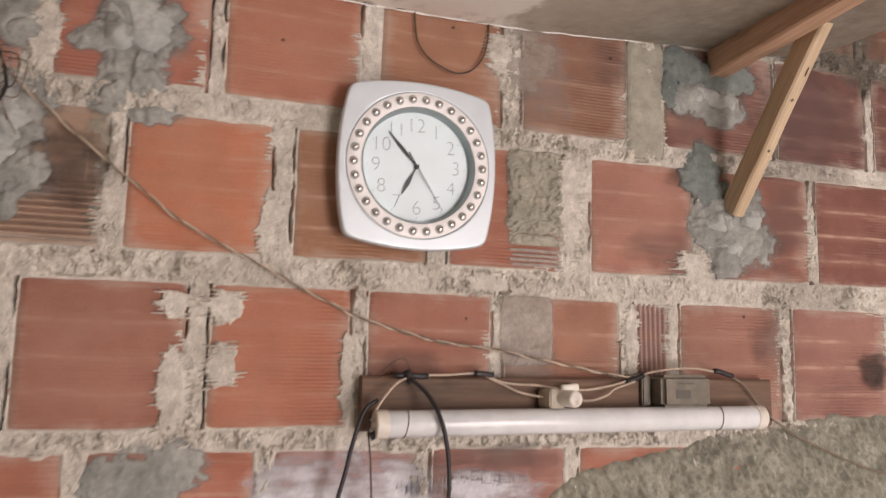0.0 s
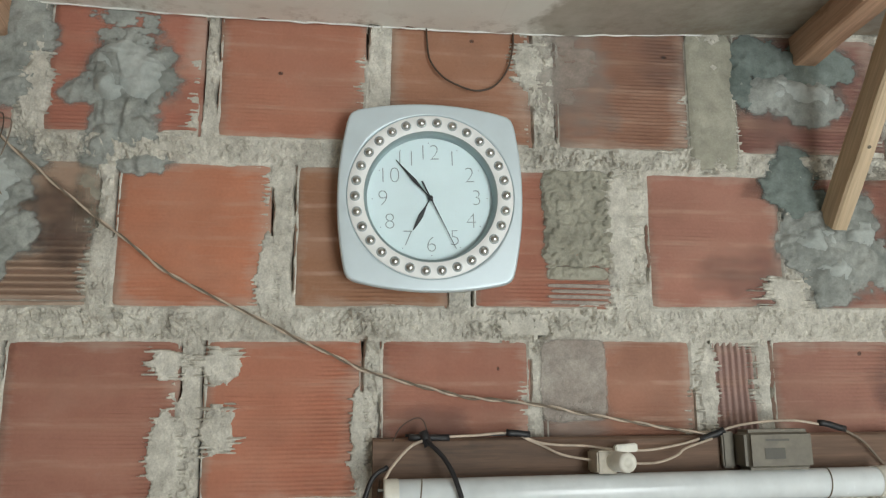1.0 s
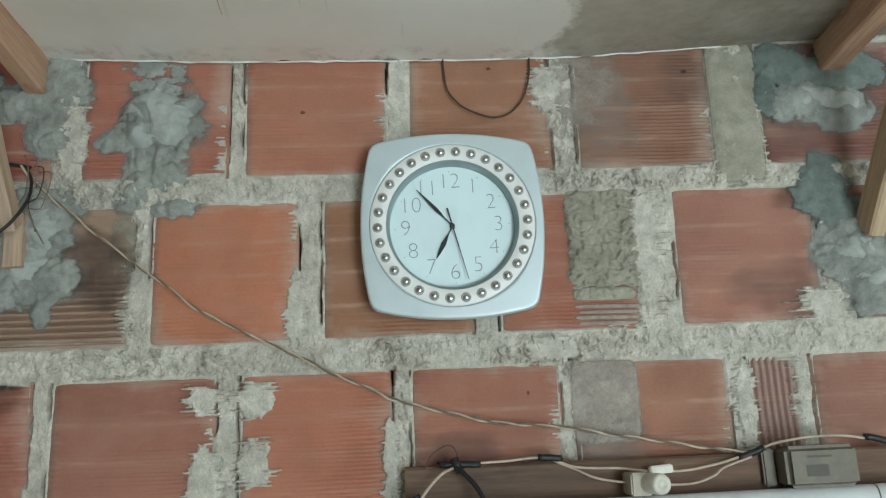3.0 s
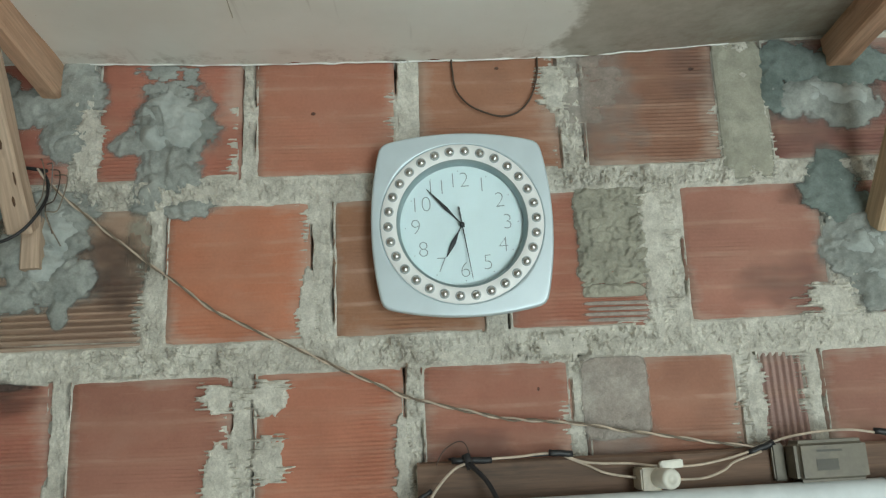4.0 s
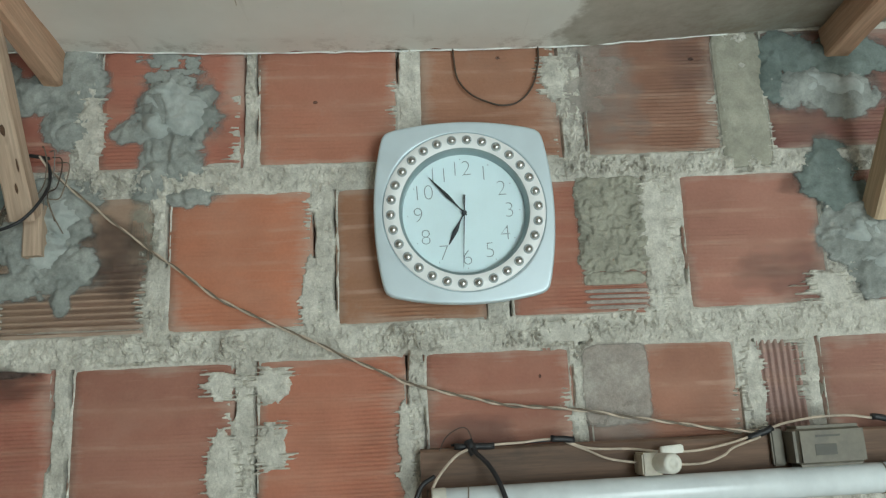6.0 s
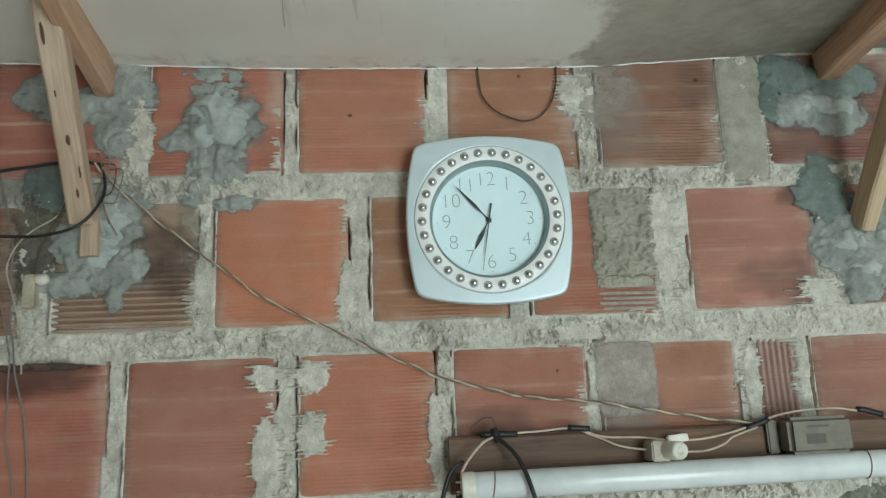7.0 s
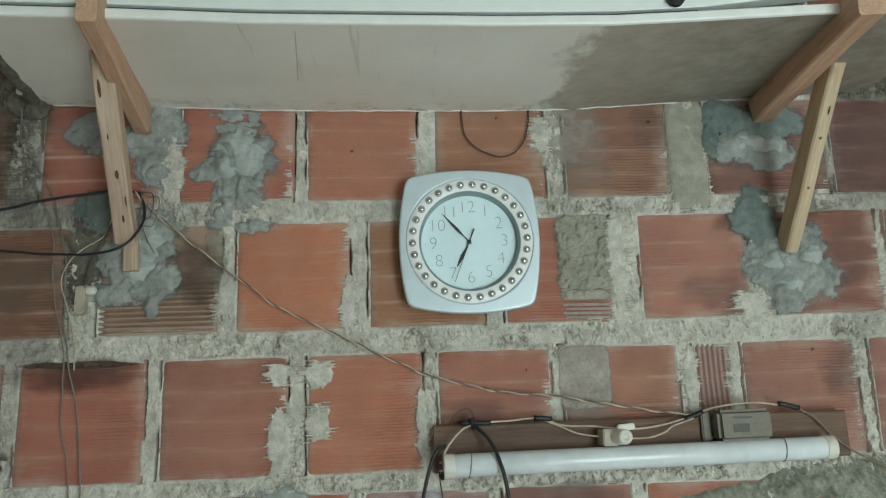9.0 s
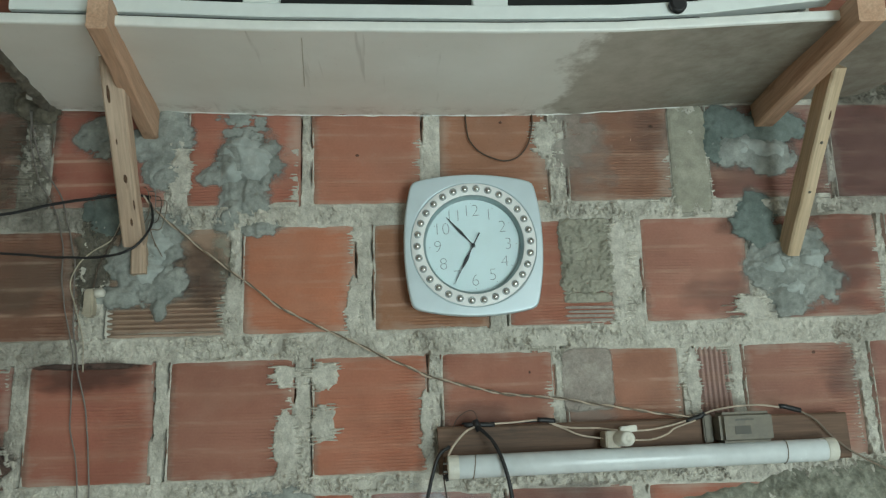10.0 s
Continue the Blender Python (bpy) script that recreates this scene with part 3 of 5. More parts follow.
def cement_patch(blobs, material, thick, seed, lump=0.02, wavy=0.9, label="", power=2, flake=0.0009, grit=0.0, veil=0.6, ragged=0.8, most=1.0):
    """Hand-thrown cement: blobs of (x, z, half width, half height) that run together, with a ragged edge."""
    step = min(0.0022 if grit == 0 else 0.0015, min(min(b[2], b[3]) for b in blobs) / 5)
    x0, x1 = min(b[0] - 1.5 * b[2] for b in blobs), max(b[0] + 1.5 * b[2] for b in blobs)
    z0, z1 = min(b[1] - 1.5 * b[3] for b in blobs), max(b[1] + 1.5 * b[3] for b in blobs)
    x, z = np.meshgrid(np.arange(x0, x1, step), np.arange(z0, z1, step), indexing="ij")
    body = np.full(x.shape, -9.0)
    for cx, cz, rx, rz in blobs:
        body = np.maximum(body, 1 - np.abs((x - cx) / rx) ** power - np.abs((z - cz) / rz) ** power)
    body = body + wavy * rough(x, z, 0.045, seed, 5) + ragged * rough(x, z, 0.013, seed + 21, 4) + 0.4 * np.clip(rough(x, z, 0.008, seed + 3, 2, 4.0), 0, 1)
    body = body + grit * rough(x, z, 0.0075, seed + 51, 3, 2.0)
    fold = np.abs(rough(x, z, lump * 2.4, seed + 11, 2))
    h = thick * (1 - np.exp(-np.clip(body, 0, 4) * 1.1)) + (thick * 0.3 * rough(x, z, lump, seed + 7, 3) + 0.0022 * (0.3 - np.abs(rough(x, z, 0.016, seed + 31, 4)))) * np.clip(body * 1.5, 0, 1)
    h = h - thick * 0.5 * np.exp(-(fold / 0.05) ** 2) * np.clip(body, 0, 1) * (lattice(x, z, 0.05, 0.05, seed + 2) > 0.5)
    cells = np.random.RandomState(seed).rand(257, 257)
    wu, wv = 0.012 * rough(x, z, 0.02, seed + 41, 3), 0.012 * rough(x, z, 0.02, seed + 42, 3)
    h = h + flake * (cells[np.floor((x + wu) / 0.008 + 900).astype(int) % 257, np.floor((z + wv) / 0.008 + 900).astype(int) % 257] - 0.3) * np.clip(body * 2, 0, 1)
    drag = body + 0.28 * rough(x, z, 0.006, seed + 61, 3, 5.0)
    cover = np.clip(np.clip((drag + 0.85) / 0.8, 0, 1) ** 1.5 * veil + np.clip((drag + 0.2) / 0.55, 0, 1), 0, 1) * most
    relief("cement_patch", x, z, h + 0.0009, drag > -0.85, material, wall, label, cover=cover)


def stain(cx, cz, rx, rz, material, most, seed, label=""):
    """A film of dirt, dust or painted shade that fades out all round."""
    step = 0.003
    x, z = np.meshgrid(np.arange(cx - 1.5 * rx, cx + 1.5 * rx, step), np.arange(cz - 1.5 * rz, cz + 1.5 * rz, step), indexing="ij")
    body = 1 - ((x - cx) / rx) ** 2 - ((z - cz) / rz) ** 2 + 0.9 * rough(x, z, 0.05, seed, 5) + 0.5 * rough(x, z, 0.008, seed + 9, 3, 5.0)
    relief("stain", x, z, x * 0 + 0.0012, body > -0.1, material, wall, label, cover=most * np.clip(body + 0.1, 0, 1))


PLASTER_EDGE = (0.14, 0.214, 0.289, 0.398, 0.547, 0.782, 1.3), (1.37, 1.418, 1.459, 1.483, 1.509, 1.537, 1.56)


def rough_plaster():
    """The coarse plaster coat that begins below the lamp."""
    x, z = np.meshgrid(np.arange(0.14, 1.3, 0.0022), np.arange(1.05, 1.60, 0.0022), indexing="ij")
    top = np.interp(x, PLASTER_EDGE[0], PLASTER_EDGE[1]) + 0.014 * rough(x, z, 0.05, 71, 4)
    inside = top - z
    t = 3.0 * rough(x + 0.5 * z, z, 0.014, 73, 4, 0.6) + 8.0
    clods = (np.floor(t) + np.clip((t - np.floor(t) - 0.5) / 0.5, 0, 1) - 8.0) / 3.0
    h = 0.008 * (1 - np.exp(-np.clip(inside, -0.01, 1) / 0.008)) + (0.0135 * clods + 0.003 * rough(x, z, 0.05, 74, 2)) * np.clip(inside / 0.01, 0.25, 1)
    relief("plaster_coat", x, z, h + 0.002, inside > -0.002, PLASTER, wall, "coarse grey unfinished plaster coat")


spots = brick_wall()
mortar_bed(spots)
cement_patch([(-0.395, 2.050, 0.050, 0.048), (-0.400, 1.985, 0.034, 0.040), (-0.452, 2.02, 0.026, 0.016), (-0.372, 1.928, 0.034, 0.014), (-0.42, 1.945, 0.026, 0.026)],
             CEMENT, 0.016, 101, 0.022, 0.6, "lumpy blue-grey cement daub", veil=0.85)
cement_patch([(-0.525, 2.095, 0.034, 0.050), (-0.595, 2.075, 0.070, 0.024), (-0.535, 2.030, 0.030, 0.030), (-0.65, 2.095, 0.035, 0.030)], CEMENT, 0.010, 121, 0.02, 0.8)
cement_patch([(-0.545, 1.905, 0.046, 0.050), (-0.550, 1.835, 0.055, 0.032), (-0.600, 1.812, 0.040, 0.018), (-0.535, 1.79, 0.012, 0.018), (-0.59, 1.87, 0.03, 0.04)], CEMENT, 0.014, 141, 0.03, 0.6)
cement_patch([(-0.63, 1.945, 0.035, 0.032)], DARK_CEMENT, 0.006, 151, most=0.75)
cement_patch([(0.455, 2.115, 0.050, 0.030), (0.43, 2.08, 0.022, 0.04), (0.54, 2.11, 0.06, 0.03)], DARK_CEMENT, 0.007, 161, 0.04, 0.6)
cement_patch([(0.480, 2.065, 0.050, 0.030), (0.535, 2.055, 0.045, 0.030)], CEMENT, 0.013, 171, 0.03, 0.6, "lumpy blue-grey cement daub")
cement_patch([(0.493, 1.935, 0.034, 0.045), (0.520, 1.89, 0.032, 0.04)], DARK_CEMENT, 0.008, 181, 0.04, 0.6)
cement_patch([(0.530, 1.845, 0.052, 0.046), (0.575, 1.825, 0.055, 0.040), (0.535, 1.80, 0.035, 0.03), (0.585, 1.88, 0.03, 0.04)], CEMENT, 0.015, 191, 0.022, 0.8)
cement_patch([(0.187, 1.874, 0.046, 0.066)], OLIVE_CEMENT, 0.0036, 201, 0.012, 0.25, power=10, flake=0.007, grit=1.5, most=0.95, ragged=0.4)
cement_patch([(0.186, 1.800, 0.038, 0.008)], OLIVE_CEMENT, 0.006, 205, 0.01, 0.6, power=4, flake=0.003, ragged=0.6, grit=0.6)
for k in range(4):
    cement_patch([(0.188, 1.7835 - 0.0072 * k, 0.042 - 0.004 * (k % 2), 0.0024)], THIN_CEMENT, 0.0022, 206 + 3 * k, 0.02, 0.25, power=4, flake=0.0004, ragged=0.3, most=0.8)
stain(0.186, 2.065, 0.065, 0.12, THIN_CEMENT, 0.55, 211, "thin grey film of cement")
cement_patch([(0.176, 1.662, 0.042, 0.050)], THIN_CEMENT, 0.0012, 221, 0.015, 0.22, power=8, flake=0.0008, ragged=0.35, veil=0.5, most=0.85)
stain(0.178, 1.60, 0.05, 0.05, THIN_CEMENT, 0.4, 225)
cement_patch([(-0.36, 1.445, 0.05, 0.045), (-0.32, 1.47, 0.04, 0.03)], CEMENT, 0.006, 231)
# blue-white films on the bricks below the tube
stain(-0.09, 1.430, 0.13, 0.06, WHITISH, 0.95, 241, "thin whitish smear")
stain(0.11, 1.436, 0.11, 0.026, WHITISH, 0.95, 242, "thin whitish smear")
stain(0.13, 1.47, 0.10, 0.03, BURNT, 0.4, 243)
cement_patch([(-0.765, 2.152, 0.036, 0.026), (-0.742, 2.135, 0.022, 0.016)], MUD_SHADE, 0.022, 251, 0.03, 0.5, "dark mud mortar packed under the end of the shelf")
# mud with painted shade above the left end of the shelf
stain(-0.80, 2.21, 0.09, 0.05, MUD_SHADE, 0.6, 252)
cement_patch([(-0.405, 2.062, 0.036, 0.030), (-0.385, 2.042, 0.034, 0.032), (-0.42, 2.03, 0.022, 0.022)], PALE_CEMENT, 0.030, 281, 0.05, 0.25, flake=0.0001, ragged=0.12, veil=0.8)
cement_patch([(-0.405, 2.105, 0.034, 0.032)], CEMENT, 0.0010, 321, 0.02, 0.9, flake=0.0004, grit=2.2)
cement_patch([(-0.548, 1.895, 0.030, 0.036), (-0.556, 1.85, 0.034, 0.024)], PALE_CEMENT, 0.022, 291, 0.04, 0.4, ragged=0.2, veil=0.8)
cement_patch([(0.500, 2.068, 0.038, 0.020), (0.535, 2.062, 0.028, 0.018)], PALE_CEMENT, 0.022, 301, 0.04, 0.4, ragged=0.2, veil=0.8)
cement_patch([(0.525, 1.852, 0.034, 0.022), (0.545, 1.818, 0.030, 0.020), (0.585, 1.86, 0.022, 0.026)], PALE_CEMENT, 0.022, 311, 0.03, 0.6, ragged=0.3, veil=0.8)
cement_patch([(0.385, 2.05, 0.034, 0.098)], OLIVE_CEMENT, 0.0050, 331, 0.05, 0.15, power=8, flake=0.0001, ragged=0.12)
cement_patch([(-0.645, 1.88, 0.030, 0.070)], MUD_SHADE, 0.0045, 341, 0.03, 0.6, most=0.7)
# these two films carry dirt and the dimmer light at the left end
stain(-0.82, 2.05, 0.08, 0.12, MUD_SHADE, 0.55, 346)
stain(-0.74, 1.84, 0.10, 0.06, MUD_SHADE, 0.35, 347)
stain(0.425, 1.800, 0.075, 0.05, BURNT, 0.32, 351, "burnt purple-grey zone on the brick")
stain(0.455, 1.922, 0.034, 0.020, SOOT, 0.35, 352)
stain(0.320, 2.10, 0.045, 0.05, BURNT, 0.25, 353)
stain(-0.47, 1.845, 0.055, 0.05, SOOT, 0.55, 355)
stain(-0.435, 1.875, 0.020, 0.05, OLIVE_CEMENT, 0.6, 356)
stain(-0.645, 1.685, 0.10, 0.028, SOOT, 0.5, 357)
stain(0.475, 2.02, 0.05, 0.045, BURNT, 0.2, 359)
# films that darken the right-hand bricks for dirt and shade alike
stain(0.60, 1.96, 0.09, 0.03, MUD_SHADE, 0.4, 361)
stain(0.72, 2.06, 0.13, 0.11, BURNT, 0.3, 362)
stain(-0.02, 1.60, 0.09, 0.03, BURNT, 0.3, 363)
stain(0.62, 1.66, 0.05, 0.05, BURNT, 0.3, 364)
# shade of the shelf's right end, painted on together with dirt
stain(0.79, 2.22, 0.20, 0.09, MUD_SHADE, 0.6, 365, "dirt and painted shade under the end of the shelf")
stain(0.66, 1.86, 0.05, 0.10, BURNT, 0.3, 368)
# flat dark film in place of a hole; its inner shade is painted
stain(0.85, 1.622, 0.035, 0.032, SOOT, 0.8, 370, "dark hole in the brick, drawn as a flat film")
stain(-0.82, 1.56, 0.08, 0.06, SOOT, 0.6, 372)
stain(-0.76, 2.06, 0.05, 0.10, MUD_SHADE, 0.6, 373)
cement_patch([(-0.645, 1.699, 0.075, 0.0045)], SOOT, 0.0008, 261, 0.02, 0.5, "black soot streak")
cement_patch([(-0.80, 1.55, 0.05, 0.022)], SOOT, 0.0008, 271, 0.02, 0.5, "black soot streak")
for x, z, w, h in ((0.078, 1.676, 0.0012, 0.0018), (-0.208, 2.057, 0.003, 0.002), (0.046, 2.118, 0.0025, 0.002), (0.319, 2.111, 0.004, 0.002), (0.57, 1.70, 0.003, 0.003)):
    cement_patch([(x, z, w, h)], SOOT, 0.0004, int(x * 1000) + 900, 0.02, 0.3, "dark chip in the brick face", flake=0.0002, veil=0.3, ragged=1.6, most=0.6)
rough_plaster()


# ---- the rest of the room, plain, with its window and doorway ----
def flat_wall(name, label, pieces, material=ROOM_PAINT, category="wall"):
    bm = bmesh.new()
    for b in pieces:
        piece = box_bm(*b)
        me = bpy.data.meshes.new("tmp")
        piece.to_mesh(me)
        piece.free()
        bm.from_mesh(me)
        bpy.data.meshes.remove(me)
    return tagged(part(name, bm, material), label, category, kind="structure")


flat_wall("floor", "bare grey cement floor", [(ROOM_L - 0.2, ROOM_R + 0.2, ROOM_B - 0.2, 0.14, -0.12, -0.002)], FLOOR_MAT, "floor")
flat_wall("ceiling", "plain light ceiling boards", [(ROOM_L - 0.2, ROOM_R + 0.2, ROOM_B - 0.2, 0.14, ROOM_H + 0.002, ROOM_H + 0.1)], CEILING_MAT, "ceiling")
flat_wall("wall_west", "plain plastered side wall", [(ROOM_L - 0.14, ROOM_L, ROOM_B, 0.01, 0, ROOM_H)])
flat_wall("wall_east", "plain plastered side wall with an open doorway",
          [(ROOM_R, ROOM_R + 0.14, -0.9, 0.01, 0, ROOM_H), (ROOM_R, ROOM_R + 0.14, ROOM_B, -1.8, 0, ROOM_H), (ROOM_R, ROOM_R + 0.14, -1.8, -0.9, 2.05, ROOM_H)])
flat_wall("wall_south", "plain plastered back wall with a window opening",
          [(ROOM_L - 0.14, 0.55, ROOM_B - 0.14, ROOM_B, 0, ROOM_H), (1.55, ROOM_R + 0.14, ROOM_B - 0.14, ROOM_B, 0, ROOM_H),
           (0.55, 1.55, ROOM_B - 0.14, ROOM_B, 0, 0.10), (0.55, 1.55, ROOM_B - 0.14, ROOM_B, 2.00, ROOM_H)])


# ---- the shelf over the clock ----
def under(x, y):
    """Height of the sagging board's underside."""
    back = np.interp(x, (-0.75, -0.5, -0.32, 0.0, 0.16, 0.28, 0.42, 0.65, 0.75), (2.141, 2.1365, 2.131, 2.1305, 2.1335, 2.141, 2.151, 2.164, 2.176))
    return float(back) + 0.070 * y


def shelf_board():
    thing = tagged(new("shelf_board"), "sagging off-white painted shelf board stained brown", "shelf")
    nx, ny, deep, t = 90, 14, 0.353, 0.0125
    verts, faces = [], []
    for side in (0, 1):
        for i in range(nx + 1):
            for j in range(ny + 1):
                y = -0.003 - deep * j / ny
                first = -0.728 + 0.045 * j / ny + 0.004 * noise.noise((j * 0.9, 4, 0))
                last = 0.730 - (0.022, 0.008, 0.002, 0)[min(j, 3)]
                x = first + (last - first) * i / nx
                if j == 0:
                    y -= 0.003 * (0.5 + 0.5 * noise.noise((x * 25, 0, 0))) + (0.007 if noise.noise((x * 40, 3, 0)) > 0.42 else 0)
                wave = 0.0016 * noise.noise((x * 9, y * 9, 1)) + (0.0022 * noise.noise((x * 30, 5, 1)) if j == 0 else 0)
                verts.append((x, y, under(x, y) + wave + side * t))
    k = (nx + 1) * (ny + 1)
    at = lambda s, i, j: s * k + i * (ny + 1) + j
    for i in range(nx):
        for j in range(ny):
            faces.append((at(0, i, j), at(0, i, j + 1), at(0, i + 1, j + 1), at(0, i + 1, j)))
            faces.append((at(1, i, j), at(1, i + 1, j), at(1, i + 1, j + 1), at(1, i, j + 1)))
        faces.append((at(0, i, 0), at(0, i + 1, 0), at(1, i + 1, 0), at(1, i, 0)))
        faces.append((at(0, i, ny), at(1, i, ny), at(1, i + 1, ny), at(0, i + 1, ny)))
    for j in range(ny):
        faces.append((at(0, 0, j), at(1, 0, j), at(1, 0, j + 1), at(0, 0, j + 1)))
        faces.append((at(0, nx, j), at(0, nx, j + 1), at(1, nx, j + 1), at(1, nx, j)))
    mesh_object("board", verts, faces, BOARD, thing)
    # white edging strip along the front
    verts, faces = [], []
    for i in range(61):
        x = -0.69 + 1.42 * i / 60
        z = under(x, -0.356) - 0.001
        for y, dz in ((-0.3565, 0), (-0.3605, 0.0008), (-0.3615, 0.003), (-0.3615, 0.0115), (-0.3605, 0.0136), (-0.3565, 0.0142)):
            verts.append((x, y, z + dz))
    for i in range(60):
        for j in range(5):
            a = i * 6 + j
            faces.append((a, a + 6, a + 7, a + 1))
        faces.append((i * 6, i * 6 + 5, i * 6 + 11, i * 6 + 6))
    mesh_object("edging", verts, faces, EDGE_WHITE, thing, "white edging strip")


    # thin white strip stands for the light caught along the back edge
    for y, dz, rad, mat, name, label in ((-0.004, -0.0006, 0.0013, EDGE_WHITE, "back_lip", "pale back edge with its lit rim painted white"),):
        line = [Vector((-0.715 + 1.09 * i / 120, y - 0.002 * noise.noise((i * 0.4, 7, 0)), under(-0.715 + 1.09 * i / 120, 0) + dz + 0.0012 * noise.noise((i * 0.35, 2, 0)))) for i in range(121)]
        part(name, tube_bm(line, rad, 6), mat, thing, label, smooth=True)
    for x0, y0, x1, y1 in ((-0.268, -0.335, -0.284, -0.15),):
        line = [Vector((x0 + (x1 - x0) * i / 8, y0 + (y1 - y0) * i / 8, under(x0 + (x1 - x0) * i / 8, y0 + (y1 - y0) * i / 8) - 0.0002)) for i in range(9)]
        part("scratch", tube_bm(line, 0.0006, 5), AGED_WHITE, thing, "dark scratch in the paint")


def end_mortar():
    """Mud mortar squeezed up along the end of the board, with a dab of whitewash."""
    thing = tagged(new("mortar_fillet"), "dark crumbling mud mortar along the end of the shelf board", "mortar")
    bm = bmesh.new()
    rings, n, sides = [], 46, 10
    for i in range(n):
        f = i / (n - 1)
        y = -0.004 - 0.345 * f
        x = -0.7305 + 0.045 * f
        z = under(x, y) + 0.004
        ring = []
        for k in range(sides):
            a = 2 * math.pi * k / sides
            r = (0.0125 - 0.006 * f) * (1 + 0.55 * noise.noise((f * 16, math.cos(a) * 1.2, math.sin(a) * 1.2)) + 0.3 * noise.noise((f * 50, k * 0.8, 3)))
            ring.append(bm.verts.new((x - 0.006 + r * math.cos(a), y, z + 0.9 * r * math.sin(a))))
        rings.append(ring)
    for r, q in zip(rings, rings[1:]):
        for k in range(sides):
            bm.faces.new((r[k], r[(k + 1) % sides], q[(k + 1) % sides], q[k]))
    bm.faces.new(rings[0]), bm.faces.new(rings[-1])
    part("crust", bm, MUD_CRUST, thing)
    bm = bmesh.new()
    bmesh.ops.create_icosphere(bm, subdivisions=3, radius=1.0)
    for v in bm.verts:
        w = 1 + 0.3 * noise.noise(v.co * 1.7)
        v.co = Vector((v.co.x * 0.0105 * w, v.co.y * 0.006 * w, v.co.z * 0.006 * w))
    part("whitewash_dab", bm, WHITEWASH, thing, "dab of whitewash", smooth=True, matrix=pose(-0.744, -0.052, 2.143, 0, 10, 0))


def timber(name, a, b, wide, high, material, parent, label="", seed=0, roll=0.0):
    """A sawn length from a to b; its own y runs along the grain."""
    a, b = Vector(a), Vector(b)
    y = (b - a).normalized()
    x = y.cross(Vector((0, 0, 1))).normalized()
    z = x.cross(y)
    rot = Matrix((x, y, z)).transposed().to_4x4()
    n = 10
    bm = bmesh.new()
    length = (b - a).length
    rings = []
    c = 0.003
    outline = [(-1, -1, c, 0), (-1, -1, 0, c), (-1, 1, 0, -c), (-1, 1, c, 0), (1, 1, -c, 0), (1, 1, 0, -c), (1, -1, 0, c), (1, -1, -c, 0)]
    for i in range(n + 1):
        s = length * i / n
        ring = []
        for sx, sz, dx, dz in outline:
            j = noise.noise_vector(Vector((s * 14 + seed, sx * 3, sz * 3))) * 0.0016
            end = 0.0 if 0 < i < n else noise.noise((sx + seed, sz, i)) * 0.003
            ring.append(bm.verts.new((sx * wide / 2 + dx + j.x, s + end, sz * high / 2 + dz + j.z)))
        rings.append(ring)
    for r, q in zip(rings, rings[1:]):
        for k in range(8):
            bm.faces.new((r[k], r[(k + 1) % 8], q[(k + 1) % 8], q[k]))
    bm.faces.new(rings[0]), bm.faces.new(rings[-1])
    return part(name, bm, material, parent, label, matrix=Matrix.Translation(a) @ rot @ pose(0, 0, 0, 0, roll, 0))


def nail(parent, at, way):
    m = Matrix.Translation(at) @ Vector(way).to_track_quat("Z", "Y").to_matrix().to_4x4()
    part("nail", lathe([(0, -0.004), (0.0026, -0.004), (0.0026, 0.0006), (0.0018, 0.0012), (0, 0.0014)], 10), BALLAST_GREY, parent, matrix=m)


def knot(parent, where, wide, long, turn=0.0):
    """A dark knot or nail slot let into the face of a timber, long along the grain."""
    bm = lathe([(1.0, 0.0), (0.8, 0.0004), (0.35, 0.0005), (0, 0.0004)], 16)
    for v in bm.verts:
        w = 1 + 0.25 * noise.noise((v.co.x * 2 + where[1] * 40, v.co.y * 2, 0))
        v.co = Vector((v.co.x * wide * w, v.co.y * long * w, -v.co.z))
    part("knot", bm, KNOT, parent, "dark knot in the wood", smooth=True, matrix=pose(*where, 0, 0, turn))


def brackets():
    one = tagged(new("shelf_bracket"), "rough pine shelf bracket with a nailed diagonal brace", "bracket", "shelf brackets")
    timber("arm", (-0.563, 0.004, 2.112), (-0.514, -0.401, 2.111), 0.025, 0.054, WOOD, one, seed=2)
    brace = timber("brace", (-0.552, -0.240, 2.128), (-0.565, -0.044, 1.893), 0.031, 0.028, GREY_WOOD, one, "weathered knotty brace", seed=5)
    for dx, s, w, l in ((-0.007, 0.055, 0.0024, 0.014), (0.002, 0.188, 0.0028, 0.0075), (0.003, 0.262, 0.0018, 0.007), (0.010, 0.232, 0.0013, 0.009), (-0.004, 0.128, 0.0012, 0.005)):
        knot(brace, (dx, s, -0.0146), w, l)
    timber("cleat", (-0.566, -0.014, 1.915), (-0.563, -0.014, 1.846), 0.030, 0.024, GREY_WOOD, one, seed=8)
    nail(one, (-0.575, -0.125, 1.982), (0, -0.8, -0.6))
    nail(one, (-0.575, -0.105, 1.952), (0, -0.8, -0.6))
    two = tagged(new("shelf_bracket"), "rough pine shelf bracket set into grey cement", "bracket", "shelf brackets")
    timber("arm", (0.528, 0.004, 2.132), (0.487, -0.410, 2.122), 0.036, 0.046, WOOD, two, seed=12)
    timber("brace", (0.547, -0.211, 2.131), (0.541, -0.014, 1.875), 0.023, 0.040, BEIGE_WOOD, two, "sawn pine brace", seed=15)
    knot(two.children[-1], (0.002, 0.075, -0.0206), 0.0016, 0.008)
    for s in (0.12, 0.205):
        nail(two, Vector((0.547, -0.211, 2.131)).lerp(Vector((0.541, -0.014, 1.875)), s / 0.323) + Vector((0, -0.0158, -0.0126)), (0, -0.78, -0.62))


